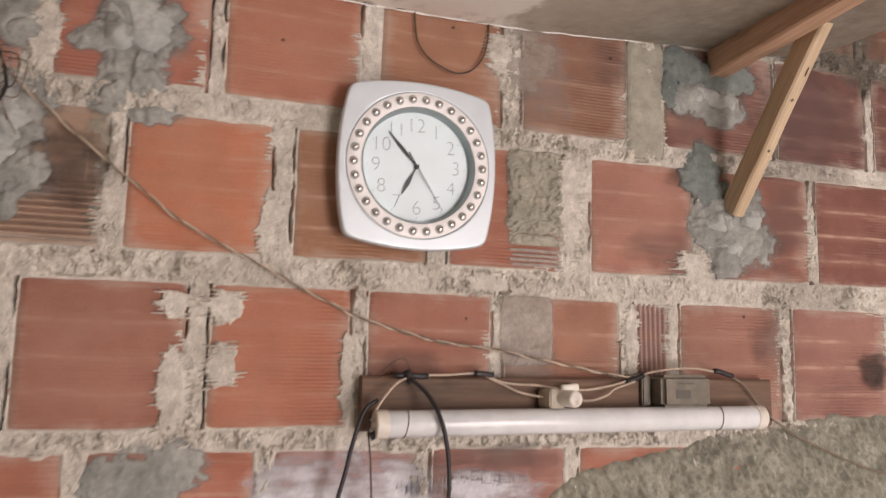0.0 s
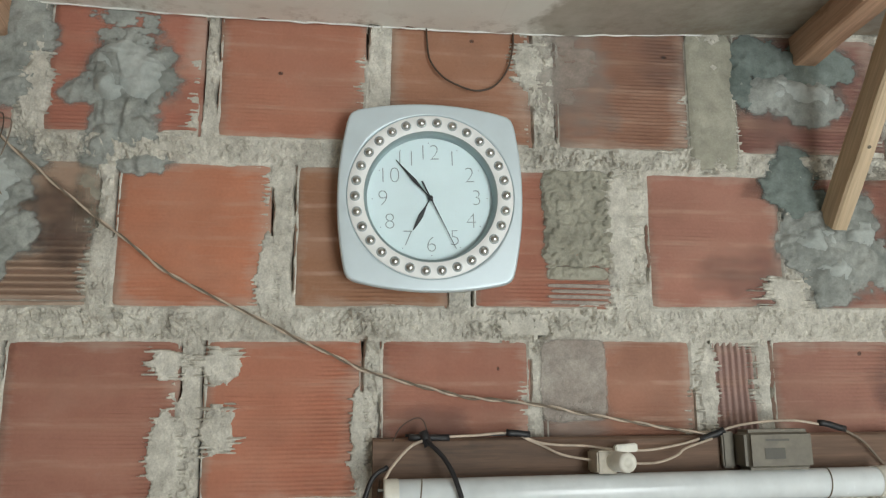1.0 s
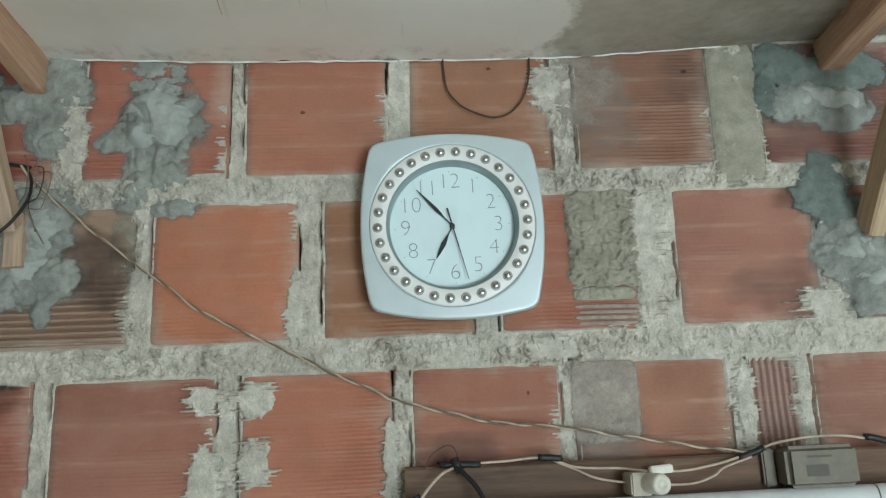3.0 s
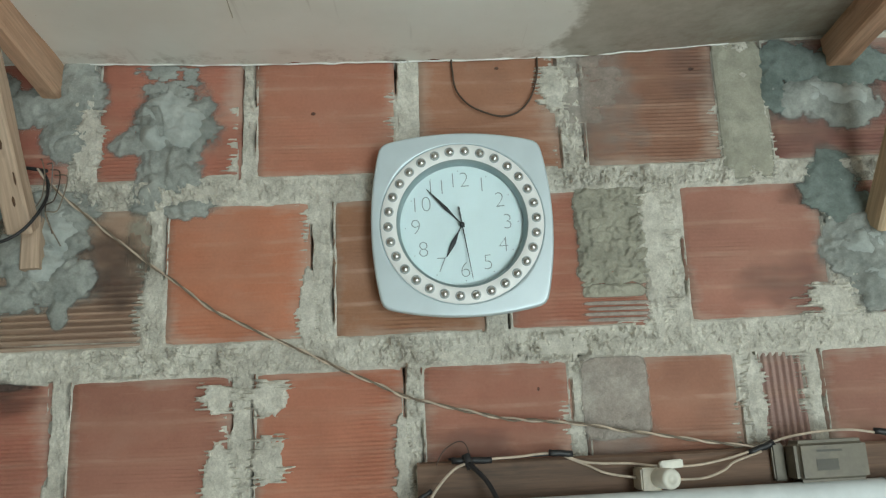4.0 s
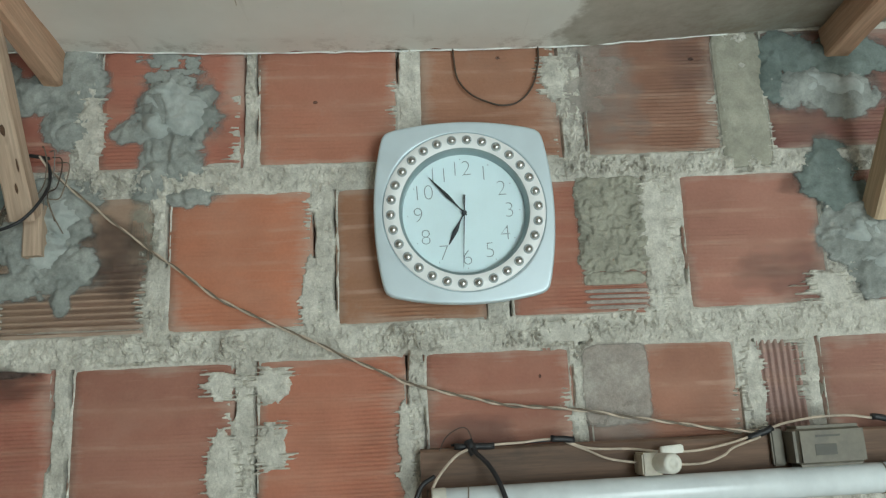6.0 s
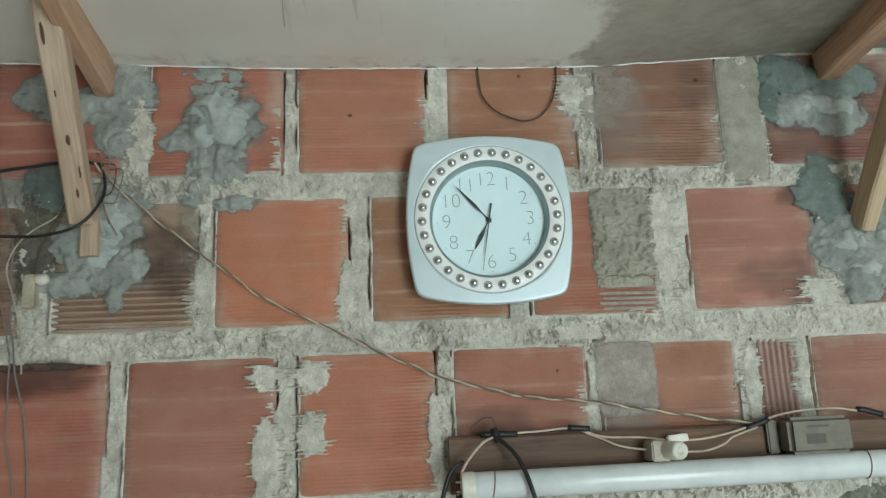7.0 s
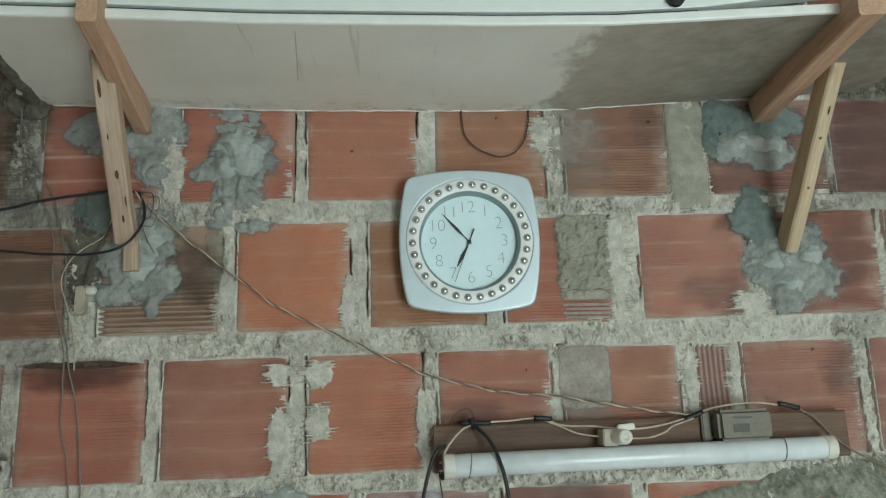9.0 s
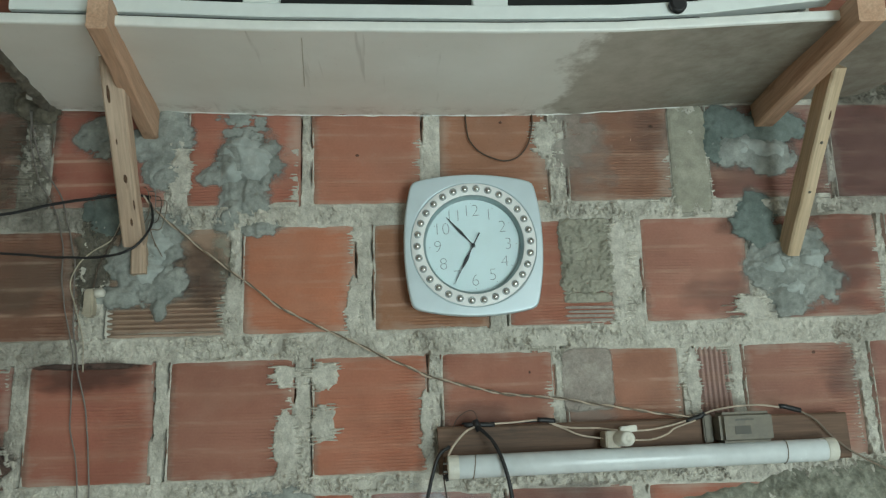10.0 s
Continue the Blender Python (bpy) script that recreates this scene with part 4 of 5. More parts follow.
def white_cabinet():
    """Low white frame that stands on the shelf; only its foot is well seen."""
    thing = tagged(new("display_frame"), "white enamelled frame with dark openings on the shelf", "frame")
    z0 = 2.141
    # the bottom rail rides on the sagging board and springs clear of it at one end
    verts, faces = [], []
    for i in range(57):
        x = -0.645 + 1.115 * i / 56
        z = under(x, -0.348) + 0.0212 + 0.06 * max(0.0, x - 0.28)
        for y, dz in ((-0.334, 0.0), (-0.3535, 0.0), (-0.3545, 0.0015), (-0.3545, 0.0185), (-0.3535, 0.020), (-0.334, 0.020)):
            verts.append((x, y, z + dz))
    for i in range(56):
        for k in range(6):
            a, b = i * 6 + k, i * 6 + (k + 1) % 6
            faces.append((a, a + 6, b + 6, b))
    faces += [tuple(range(6)), tuple(range(56 * 6 + 5, 56 * 6 - 1, -1))]
    mesh_object("bottom_rail", verts, faces, FRAME_WHITE, thing)
    # added dark filler: stands for the shaded gap, and the rail stands on it
    verts, faces = [], []
    for i in range(41):
        x = -0.645 + 0.925 * i / 40
        z = under(x, -0.348)
        verts += [(x, -0.337, z + 0.0125), (x, -0.347, z + 0.0125), (x, -0.347, z + 0.0208), (x, -0.337, z + 0.0208)]
    for i in range(40):
        faces += [(i * 4 + k, i * 4 + 4 + k, i * 4 + 4 + (k + 1) % 4, i * 4 + (k + 1) % 4) for k in range(4)]
    faces += [(0, 1, 2, 3), (163, 162, 161, 160)]
    mesh_object("packing_strip", verts, faces, DARK, thing, "added dark filler for the shaded gap under the rail")
    for name, b in (("top_rail", (-0.645, 0.47, -0.352, -0.330, z0 + 0.30, z0 + 0.33)), ("panel", (-0.645, -0.43, -0.349, -0.336, z0 + 0.016, z0 + 0.299)),
                    ("post", (-0.345, -0.297, -0.352, -0.334, z0 + 0.008, z0 + 0.299)), ("post", (-0.036, 0.012, -0.352, -0.334, z0 + 0.003, z0 + 0.299)),
                    ("post", (0.285, 0.335, -0.352, -0.334, z0 + 0.018, z0 + 0.299)), ("post", (0.42, 0.469, -0.352, -0.334, z0 + 0.028, z0 + 0.299))):
        part(name, box_bm(*b, 0.0015), FRAME_WHITE, thing)
    # dark sheet added so that the openings look shaded inside
    part("back_panel", box_bm(-0.645, 0.47, -0.06, -0.05, 2.175, z0 + 0.33), DARK, thing, "added dark panel for the shaded inside")
    part("side_panel", box_bm(-0.645, -0.635, -0.329, -0.061, 2.165, z0 + 0.33), FRAME_WHITE, thing)
    part("side_panel", box_bm(0.46, 0.47, -0.329, -0.061, 2.185, z0 + 0.33), FRAME_WHITE, thing)
    part("top_panel", box_bm(-0.645, 0.47, -0.34, -0.05, z0 + 0.331, z0 + 0.345), FRAME_WHITE, thing)
    part("foot", lathe([(0, 0), (0.010, 0), (0.012, 0.003), (0.012, 0.010), (0.009, 0.013), (0, 0.013)], 18), BLACK_RUBBER, thing, "black rubber stop",
         matrix=pose(0.245, -0.3545, z0 + 0.006, 90, 0, 0))
    for x, r, label in ((-0.21, 0.055, "dull steel bowl upside down on the shelf"), (-0.11, 0.05, "dull steel bowl upside down on the shelf"), (0.10, 0.05, "dull steel bowl upside down on the shelf"), (0.20, 0.04, "dull steel bowl upside down on the shelf")):
        ob = part("bowl", lathe([(r, 0), (r * 1.05, 0.002), (r * 1.04, 0.006), (r * 0.95, 0.02), (r * 0.78, 0.04), (r * 0.5, 0.052), (r * 0.48, 0.058), (0, 0.058)], 36), STEEL, smooth=True,
                  matrix=pose(x, -0.262, under(x, -0.262) + 0.0135))
        tagged(ob, label, "bowl", "bowls on the shelf")


shelf_board()
end_mortar()
brackets()
white_cabinet()


# ---- the clock ----
def clock():
    thing = tagged(new("wall_clock"), "silver square wall clock with rounded sides and a studded white ring", "clock")
    thing.matrix_world = pose(-0.012, -0.004, 1.8885, 90, 0, 0) @ pose(0, 0, 0, 1.0, 0, CLOCK_TURN)
    n = 144

    def side_arc(c, s):
        c, s = max(abs(c), 1e-3), abs(s)
        k = 0.14 * (s / c) ** 2
        x = 1.0 if k < 1e-6 else (math.sqrt(1 + 4 * k) - 1) / (2 * k)
        return x / c

    def outline(scale, z):
        pts = []
        for i in range(n):
            a = 2 * math.pi * i / n
            c, s = math.cos(a - CASE_TURN), math.sin(a - CASE_TURN)
            r = (side_arc(c, s) ** -34 + side_arc(s, c) ** -34) ** (-1 / 34)
            p = Vector((0.1175 * scale * r * c, 0.1215 * scale * r * s))
            p.rotate(Matrix.Rotation(CASE_TURN, 2))
            pts.append((p.x, p.y, z))
        return pts

    def circle(radius, z):
        return [(radius * math.cos(2 * math.pi * i / n), radius * math.sin(2 * math.pi * i / n), z) for i in range(n)]

    def blend(f, z):
        return [tuple(a + (b - a) * f for a, b in zip(p, q))[:2] + (z,) for p, q in zip(outline(0.955, 0), circle(0.1065, 0))]

    def loft(name, rings, material, label="", smooth=True, closed=False):
        verts = [v for r in rings for v in r]
        faces = []
        for k in range(len(rings) - 1):
            for i in range(n):
                j = (i + 1) % n
                faces.append((k * n + i, k * n + j, (k + 1) * n + j, (k + 1) * n + i))
        if closed:
            faces.append(tuple(range(n - 1, -1, -1)))
        return mesh_object(name, verts, faces, material, thing, label, smooth)

    loft("case", [outline(0.93, 0.0), outline(0.975, 0.006), outline(0.992, 0.018), outline(1.0, 0.026), outline(0.9985, 0.0305), outline(0.993, 0.0332), outline(0.984, 0.0344), outline(0.974, 0.0346), outline(0.955, 0.0346),
                  blend(0.1, 0.0346), blend(0.5, 0.0346), blend(0.9, 0.0346), blend(1.0, 0.0346), circle(0.1063, 0.0340), circle(0.1060, 0.0310), circle(0.1048, 0.0310)], SILVER, "silver painted plastic case", closed=True)
    loft("ring", [circle(0.1050, 0.0310), circle(0.1050, 0.0346), circle(0.1043, 0.0352), circle(0.0858, 0.0352), circle(0.0846, 0.0345)], RING, "pearl white ring")
    loft("inner_bezel", [circle(0.0847, 0.0347), circle(0.0836, 0.0335), circle(0.0812, 0.0310), circle(0.0800, 0.0180)], INNER, "grey sloping inner bezel")
    dial = loft("dial", [circle(0.0806, 0.0180), circle(0.04, 0.0181), circle(0.0005, 0.0181)], DIAL, "pale blue-white dial")
    stud = lathe([(0.0056, 0.0005), (0.0056, 0.0010), (0.0053, 0.0022), (0.0046, 0.0036), (0.0034, 0.0047), (0.0018, 0.0053), (0, 0.0055)], 24)
    first, seat = None, None
    for i in range(30):
        a = 2 * math.pi * (i + 0.5) / 30
        m = pose(0.0955 * math.sin(a), 0.0955 * math.cos(a), 0.0350)
        if seat is None:
            seat = part("stud_seat", lathe([(0, 0.0003), (0.0062, 0.0003), (0.0063, 0.0006), (0.0059, 0.0007), (0, 0.0007)], 20), INNER, thing, "dark recess round a stud", matrix=m)
        else:
            ob = new("stud_seat", seat.data)
            ob.parent, ob.matrix_local = thing, m
            tagged(ob, "dark recess round a stud")
        if first is None:
            first = part("stud", stud, CHROME, thing, "chrome dome stud", smooth=True, matrix=m)
        else:
            ob = new("stud", first.data)
            ob.parent, ob.matrix_local = thing, m
            tagged(ob, "chrome dome stud")
    for h in range(1, 13):
        a = 2 * math.pi * h / 12
        cu = bpy.data.curves.new("numeral", "FONT")
        cu.body, cu.size, cu.align_x, cu.align_y, cu.offset, cu.extrude = str(h), 0.0298, "CENTER", "CENTER", -0.0008, 0.0001
        tmp = new("numeral", cu)
        bpy.context.view_layer.update()
        me = bpy.data.meshes.new_from_object(tmp.evaluated_get(bpy.context.evaluated_depsgraph_get()))
        bpy.data.objects.remove(tmp)
        me.materials.clear()
        me.materials.append(INK)
        ob = new("numeral", me)
        ob.parent, ob.matrix_local = thing, pose(0.0600 * math.sin(a), 0.0600 * math.cos(a), 0.0184)
        part("hour_dot", lathe([(0, 0), (0.0007, 0), (0.0007, 0.0002), (0, 0.0002)], 10), INK, thing, matrix=pose(0.0735 * math.sin(a), 0.0735 * math.cos(a), 0.0183))

    def hand(name, outline_pts, z, thick, angle):
        bm = bmesh.new()
        lo = [bm.verts.new((x, y, 0)) for x, y in outline_pts]
        hi = [bm.verts.new((x, y, thick)) for x, y in outline_pts]
        bm.faces.new(lo[::-1]), bm.faces.new(hi)
        k = len(lo)
        for i in range(k):
            bm.faces.new((lo[i], lo[(i + 1) % k], hi[(i + 1) % k], hi[i]))
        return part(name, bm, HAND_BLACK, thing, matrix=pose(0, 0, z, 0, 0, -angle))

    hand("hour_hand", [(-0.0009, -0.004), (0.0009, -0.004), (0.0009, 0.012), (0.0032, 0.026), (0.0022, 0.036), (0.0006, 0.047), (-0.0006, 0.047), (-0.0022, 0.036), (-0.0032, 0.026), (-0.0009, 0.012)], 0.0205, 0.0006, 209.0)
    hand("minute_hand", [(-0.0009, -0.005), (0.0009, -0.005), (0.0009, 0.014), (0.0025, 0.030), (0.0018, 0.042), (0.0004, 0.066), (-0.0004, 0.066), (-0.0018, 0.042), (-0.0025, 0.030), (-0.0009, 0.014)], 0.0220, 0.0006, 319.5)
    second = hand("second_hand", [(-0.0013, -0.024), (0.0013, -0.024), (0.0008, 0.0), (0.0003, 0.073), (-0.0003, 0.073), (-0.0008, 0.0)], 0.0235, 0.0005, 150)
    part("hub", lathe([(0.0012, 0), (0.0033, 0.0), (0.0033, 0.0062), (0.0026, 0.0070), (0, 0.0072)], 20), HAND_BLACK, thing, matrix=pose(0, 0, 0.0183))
    pane = loft("glass", [circle(0.0818, 0.0322), circle(0.05, 0.0323), circle(0.0005, 0.0324)], GLASS, "clear flat glass")
    pane.visible_shadow = False
    return thing, second


CLOCK_TURN, CASE_TURN = 2.2, radians(-2.2)
wall_clock, second_hand = clock()


# ---- the lamp below: batten, tube, holders, starter, ballast ----
def lamp_fitting():
    thing = tagged(new("tube_lamp"), "unlit fluorescent tube on a dirty wooden batten with open wiring", "lamp")
    timber("batten", (-0.078, -0.013, 1.553), (0.600, -0.013, 1.562), 0.024, 0.074, BATTEN, thing, "dark dirty wooden batten", seed=21)
    a, b = Vector((-0.065, -0.052, 1.5283)), Vector((0.556, -0.052, 1.5406))
    along = (b - a).normalized()
    turn = along.to_track_quat("Z", "Y").to_matrix().to_4x4()
    length = (b - a).length
    r = 0.0178
    tube = part("tube", lathe([(0, 0), (r - 0.004, 0), (r - 0.001, 0.002), (r, 0.006), (r, length - 0.006), (r - 0.001, length - 0.002), (r - 0.004, length), (0, length)], 40), TUBE_GLASS, thing, "dusty white glass tube", smooth=True,
                matrix=Matrix.Translation(a) @ turn)
    for z0 in (-0.001, length - 0.016):
        part("end_cap", lathe([(0, z0), (r + 0.0006, z0), (r + 0.0008, z0 + 0.002), (r + 0.0008, z0 + 0.015), (r + 0.0002, z0 + 0.017)], 40), DIRTY_WHITE, tube, smooth=True)
    for k, (x, z) in enumerate(((-0.040, 1.5287), (0.535, 1.5402))):
        part("tube_clip", box_bm(-0.008, 0.008, -0.0125, 0.0, -0.010, 0.010, 0.002, 2), AGED_WHITE, thing, "yellowed plastic clip behind the tube", matrix=pose(x, -0.0255, z))
    for s0 in (-0.0075, length):
        for dz in (-0.006, 0.006):
            part("contact_pin", lathe([(0, s0), (0.0016, s0), (0.0016, s0 + 0.0075), (0, s0 + 0.0075)], 10), STEEL, tube, matrix=pose(0, dz, 0))
    part("insulating_tape", tube_bm([Vector((-0.058, -0.050, 1.521)), Vector((-0.064, -0.051, 1.515)), Vector((-0.071, -0.050, 1.512))], 0.0058, 8), BLACK_RUBBER, thing, "black wound insulating tape", smooth=True)
    for k, (x, w) in enumerate(((-0.012, 0.0184), (0.487, 0.0184))):
        ring = [a + along * (x + 0.052) + w * Vector((0.12 * math.sin(2 * math.pi * i / 24 + k), math.cos(2 * math.pi * i / 24), math.sin(2 * math.pi * i / 24))) for i in range(25)]
        part("tie_wire", tube_bm(ring, 0.0008, 6), DUSTY_WIRE, thing)
    socket = part("starter_socket", box_bm(-0.013, 0.012, -0.040, 0.0, -0.013, 0.013, 0.002), AGED_WHITE, thing, "pale plastic starter socket", matrix=pose(0.196, -0.0255, 1.565))
    part("starter", lathe([(0.0108, 0), (0.0118, 0.002), (0.0118, 0.026), (0.0108, 0.029), (0.0050, 0.0295), (0.0045, 0.0280), (0, 0.0280)], 28), DIRTY_WHITE, socket, "white starter can", smooth=True,
         matrix=pose(0.009, -0.036, 0.001, 90, 0, 14))
    ballast = part("ballast", box_bm(-0.0435, 0.0435, -0.038, 0.0, -0.0245, 0.0245, 0.006, 3), BALLAST_GREY, thing, "grey-brown enamelled ballast box", matrix=pose(0.4135, -0.0255, 1.5785, 0, -1.0, 0))
    part("flange", box_bm(-0.060, -0.0445, -0.009, 0.0, -0.022, 0.022, 0.002), BALLAST_GREY, ballast)
    for x, z, w, h in ((-0.008, -0.004, 0.026, 0.0065), (-0.004, 0.012, 0.030, 0.0012)):
        part("label_bar", box_bm(x - w / 2, x + w / 2, -0.0386, -0.0379, z - h, z + h), LABEL, ballast, "dark illegible print")
    # wires of the fitting
    y = -0.034
    cable("wire", [(-0.018, y, 1.592), (0.03, -0.03, 1.594), (0.09, -0.030, 1.597), (0.127, -0.032, 1.585), (0.182, -0.035, 1.582), (0.237, -0.036, 1.577), (0.294, -0.034, 1.583), (0.342, -0.03, 1.596)], 0.0016, PALE_WIRE, "", parent=thing)
    cable("wire", [(0.095, -0.028, 1.596), (0.125, -0.032, 1.583), (0.148, -0.04, 1.572), (0.185, -0.045, 1.566)], 0.0015, PALE_WIRE, "", parent=thing, seed=3)
    cable("wire", [(0.225, -0.05, 1.563), (0.264, -0.045, 1.563), (0.29, -0.04, 1.570), (0.306, -0.036, 1.580), (0.34, -0.034, 1.592)], 0.0015, PALE_WIRE, "", parent=thing, seed=4)
    cable("wire", [(-0.04, -0.027, 1.594), (0.0, -0.027, 1.5935), (0.05, -0.027, 1.5945), (0.10, -0.027, 1.597)], 0.0016, BLACK_RUBBER, "", parent=thing, seed=5)
    cable("wire", [(0.345, -0.03, 1.597), (0.375, -0.034, 1.607), (0.41, -0.036, 1.612), (0.45, -0.036, 1.613), (0.485, -0.036, 1.609), (0.503, -0.036, 1.604)], 0.0017, PALE_WIRE, "", parent=thing, seed=6)
    cable("wire", [(-0.018, -0.036, 1.590), (-0.035, -0.045, 1.583), (-0.055, -0.052, 1.562), (-0.066, -0.052, 1.545)], 0.0018, PALE_WIRE, "", parent=thing, seed=7)
    for p, q in (((-0.036, -0.032, 1.593), (0.012, -0.032, 1.592)), ((0.082, -0.030, 1.598), (0.110, -0.030, 1.596)), ((0.326, -0.03, 1.589), (0.358, -0.031, 1.601)), ((0.482, -0.036, 1.611), (0.517, -0.036, 1.603))):
        pts = [Vector(p).lerp(Vector(q), i / 6) + noise.noise_vector(Vector(p) * 50 + Vector((i, 0, 0))) * 0.001 for i in range(7)]
        part("insulating_tape", tube_bm(pts, 0.0042, 8), BLACK_RUBBER, thing, "black wound insulating tape", smooth=True)
    part("connector", box_bm(-0.014, 0.014, -0.005, 0.005, -0.005, 0.005, 0.0015), DIRTY_WHITE, thing, "pale plastic terminal strip", matrix=pose(0.226, -0.041, 1.580, 0, -5, 0))
    part("insulating_tape", tube_bm([Vector((-0.020, -0.036, 1.600)), Vector((-0.017, -0.037, 1.592)), Vector((-0.013, -0.038, 1.583))], 0.0055, 8), BLACK_RUBBER, thing, "black wound insulating tape", smooth=True)


lamp_fitting()

# ---- cables ----
twisted_pair("twin_cable", [(-0.560, -0.030, 1.978), (-0.540, -0.024, 1.952), (-0.470, -0.018, 1.894), (-0.400, -0.016, 1.840), (-0.322, -0.015, 1.782), (-0.207, -0.014, 1.727), (-0.130, -0.014, 1.690), (-0.064, -0.013, 1.664), (0.036, -0.013, 1.641),
                            (0.129, -0.013, 1.631), (0.190, -0.014, 1.619), (0.252, -0.016, 1.609), (0.305, -0.022, 1.601), (0.342, -0.028, 1.598)], 0.0014, (DUSTY_WIRE, PALE_WIRE), "dusty twisted twin cable slung along the wall")
cable("wire_loop", [(-0.017, -0.004, 2.140), (-0.016, -0.006, 2.115), (-0.012, -0.007, 2.086), (0.003, -0.008, 2.064), (0.024, -0.009, 2.051), (0.050, -0.009, 2.044), (0.074, -0.009, 2.051), (0.092, -0.008, 2.074), (0.101, -0.006, 2.105), (0.103, -0.004, 2.138)], 0.0013, BROWN_RUBBER, "thin brown wire hanging in a loop under the shelf", "wire")
cable("drop_cable", [(-0.016, -0.040, 1.590), (0.004, -0.060, 1.568), (0.018, -0.078, 1.536), (0.026, -0.082, 1.50), (0.032, -0.075, 1.45), (0.033, -0.06, 1.38), (0.03, -0.05, 1.25), (0.035, -0.045, 1.05)], 0.0030, BLACK_RUBBER, "black round cable hanging down past the tube")
cable("drop_cable", [(-0.062, -0.045, 1.560), (-0.078, -0.050, 1.548), (-0.090, -0.048, 1.515), (-0.100, -0.045, 1.47), (-0.112, -0.045, 1.42), (-0.128, -0.045, 1.30), (-0.135, -0.045, 1.05)], 0.0029, BLACK_RUBBER, "black round cable hanging down past the tube")
cable("thin_wire", [(-0.070, -0.045, 1.545), (-0.072, -0.046, 1.515), (-0.067, -0.045, 1.47), (-0.064, -0.04, 1.42), (-0.066, -0.04, 1.30)], 0.0012, BROWN_RUBBER, "thin dark wire hanging down", "wire")
cable("thin_wire", [(-0.055, -0.03, 1.588), (-0.046, -0.03, 1.604), (-0.030, -0.03, 1.614), (-0.020, -0.032, 1.612), (-0.014, -0.034, 1.598)], 0.0007, BROWN_RUBBER, "fine stray wire end at the joint", "wire")
cable("lead_out", [(0.505, -0.036, 1.607), (0.540, -0.034, 1.588), (0.572, -0.032, 1.556), (0.610, -0.026, 1.530), (0.652, -0.022, 1.509), (0.714, -0.020, 1.484), (0.82, -0.018, 1.45), (0.98, -0.018, 1.42)], 0.0017, DUSTY_WIRE, "dusty thin cable leading away along the plaster")
cable("black_cable", [(-1.15, -0.045, 1.90), (-0.95, -0.042, 1.915), (-0.783, -0.040, 1.943), (-0.695, -0.038, 1.962), (-0.630, -0.034, 1.974), (-0.585, -0.028, 1.980), (-0.55, -0.026, 1.976)], 0.0024, BLACK_RUBBER, "black cable strung behind the shelf bracket")
cable("black_cable", [(-1.15, -0.045, 1.90), (-0.95, -0.043, 1.888), (-0.777, -0.040, 1.879), (-0.688, -0.045, 1.871), (-0.620, -0.060, 1.867), (-0.580, -0.072, 1.870), (-0.554, -0.070, 1.884), (-0.538, -0.056, 1.918), (-0.546, -0.028, 1.955), (-0.555, -0.026, 1.975)], 0.0021, BLACK_RUBBER, "black cable looping round the bracket brace")
cable("thin_wire", [(-0.762, -0.012, 2.135), (-0.752, -0.014, 2.09), (-0.735, -0.015, 2.04), (-0.700, -0.015, 1.98), (-0.684, -0.015, 1.93), (-0.672, -0.015, 1.88), (-0.665, -0.015, 1.80), (-0.660, -0.015, 1.74), (-0.642, -0.015, 1.66), (-0.628, -0.015, 1.58), (-0.622, -0.015, 1.50), (-0.62, -0.015, 1.30)], 0.0013, GREY_WIRE, "thin grey wire hanging down the wall", "wire", sag=0.003)
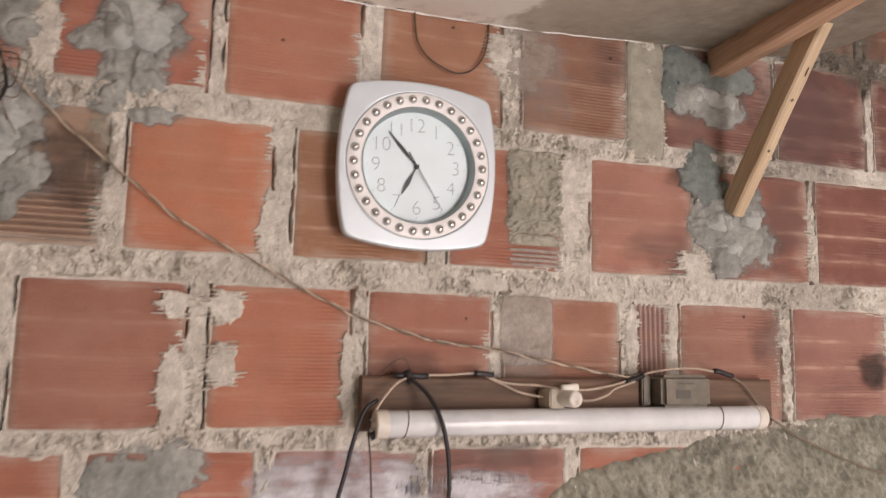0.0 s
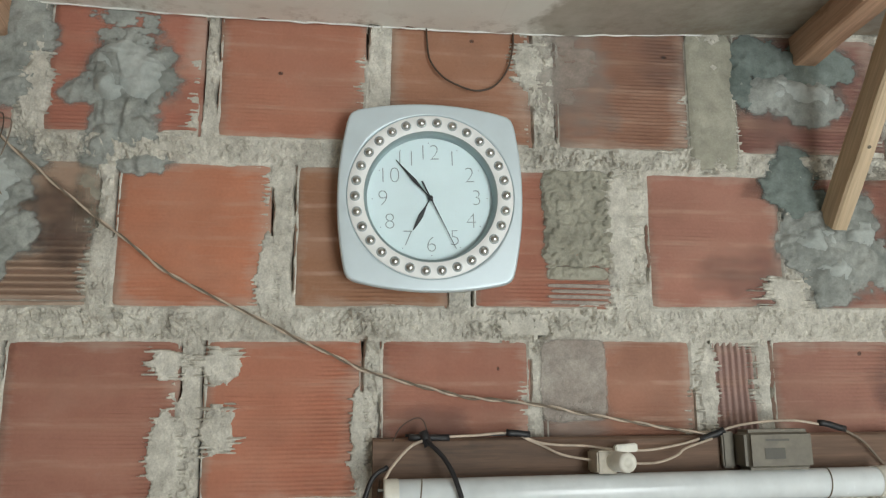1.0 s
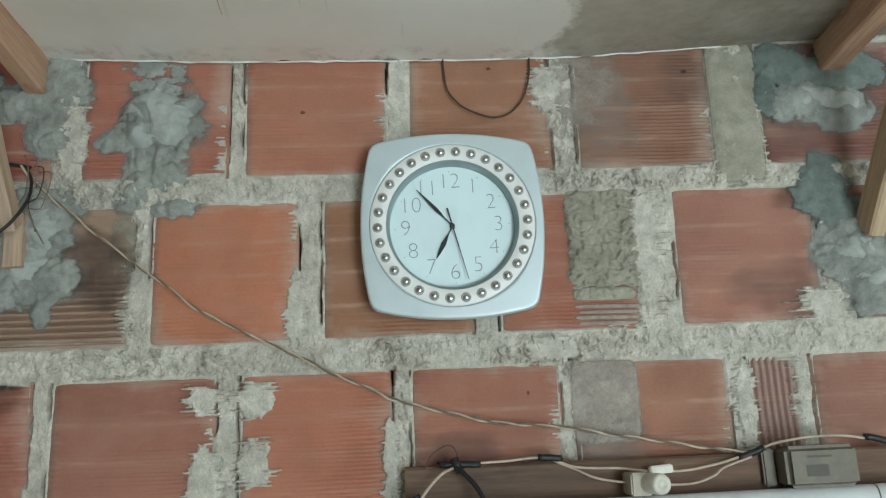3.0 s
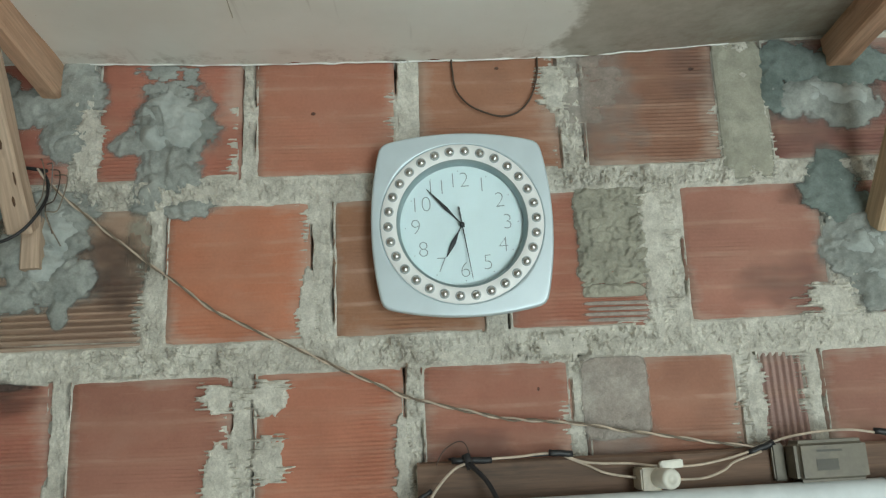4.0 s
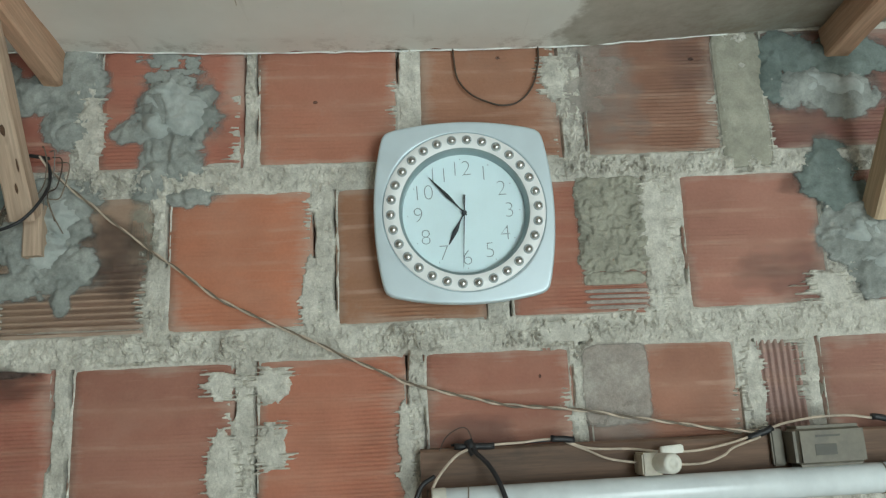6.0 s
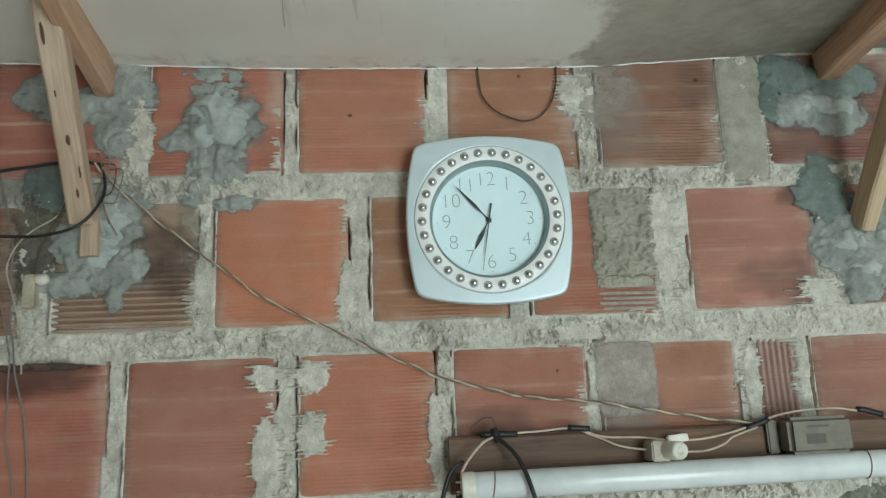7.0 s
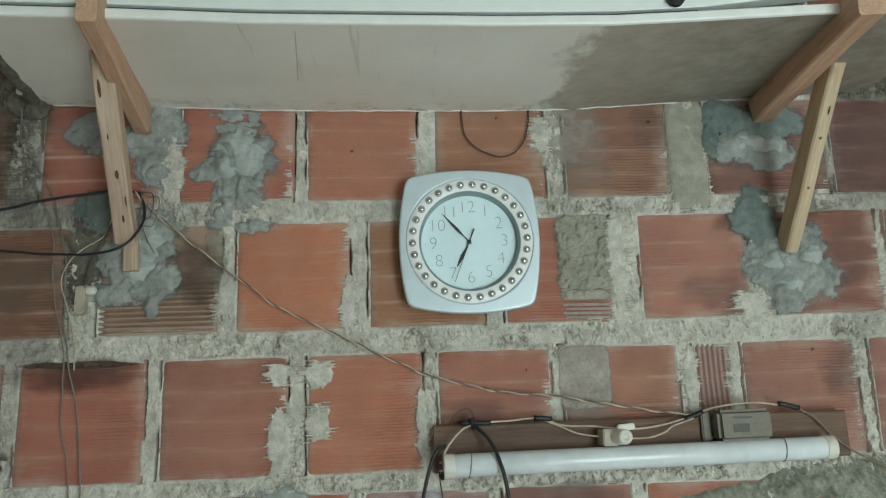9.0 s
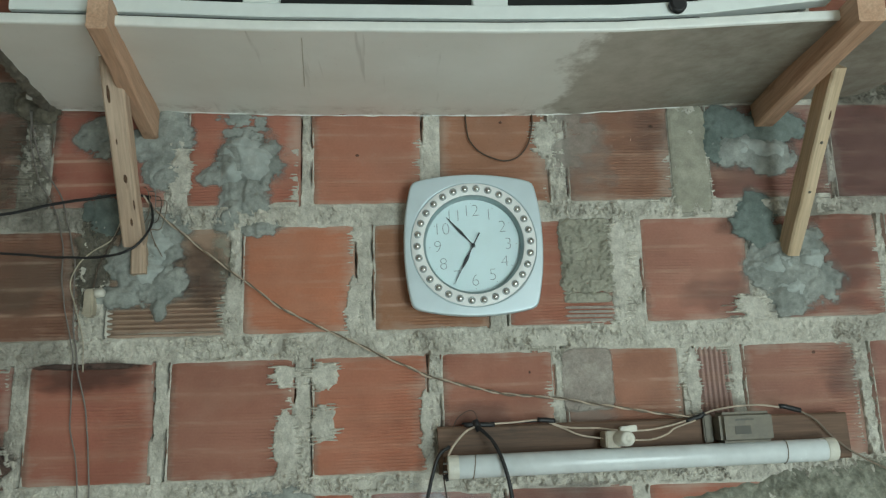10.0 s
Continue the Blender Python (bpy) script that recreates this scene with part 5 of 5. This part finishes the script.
cable("thin_wire", [(-0.764, -0.012, 2.135), (-0.760, -0.014, 2.10), (-0.744, -0.015, 2.03), (-0.712, -0.015, 1.96), (-0.690, -0.015, 1.90), (-0.684, -0.016, 1.82), (-0.662, -0.016, 1.72), (-0.656, -0.016, 1.62), (-0.640, -0.016, 1.52), (-0.63, -0.016, 1.30)], 0.0011, GREY_WIRE, "thin grey wire hanging down the wall", "wire", sag=0.004, seed=9)
cable("thin_wire", [(-0.598, -0.020, 1.935), (-0.610, -0.020, 1.905), (-0.640, -0.020, 1.885), (-0.664, -0.018, 1.862), (-0.672, -0.018, 1.83), (-0.660, -0.018, 1.79), (-0.646, -0.018, 1.74), (-0.642, -0.016, 1.69)], 0.0011, AGED_WHITE, "thin pale wire curling beside the bracket", "wire")
cable("thin_wire", [(-0.597, -0.025, 1.925), (-0.612, -0.022, 1.895), (-0.628, -0.020, 1.860), (-0.634, -0.02, 1.825)], 0.0011, BROWN_RUBBER, "thin brown wire curling beside the bracket", "wire")


for k in range(4):
    x, z = -0.552 + 0.006 * k, 1.985 - 0.008 * k
    cable("thin_wire", [(x - 0.012, -0.012, z + 0.012), (x + 0.004 * k, -0.030, z + 0.004), (x + 0.006, -0.036, z - 0.022 - 0.006 * k), (x - 0.004 * k, -0.030, z - 0.045), (x - 0.016 + 0.008 * k, -0.024, z - 0.062 - 0.008 * k)],
          0.0008, (DUSTY_WIRE, GREY_WIRE, BROWN_RUBBER, DUSTY_WIRE)[k], "short loose wire end tangled at the bracket", "wire", seed=20 + k, sag=0.004)


def wall_plug():
    thing = tagged(new("wire_clip"), "small pale plastic clip fixed beside the bracket", "clip")
    part("body", box_bm(-0.010, 0.006, -0.016, 0.006, -0.030, 0.016, 0.003), AGED_WHITE, thing, matrix=pose(-0.640, -0.004, 1.808))
    part("knob", lathe([(0, 0), (0.007, 0), (0.008, 0.003), (0.007, 0.012), (0.004, 0.015), (0, 0.0155)], 20), DIRTY_WHITE, thing, smooth=True, matrix=pose(-0.632, -0.012, 1.817, 0, 90, 0) @ pose(0, 0, 0, 20, 0, 0))


wall_plug()


# ---- what moves: the second hand sweeps ----
def motions():
    walk(second_hand, [(t, pose(0, 0, 0.0235, 0, 0, -(SECOND_AT_START + 6 * t))) for t in range(11)])


SECOND_AT_START = 149.0
motions()
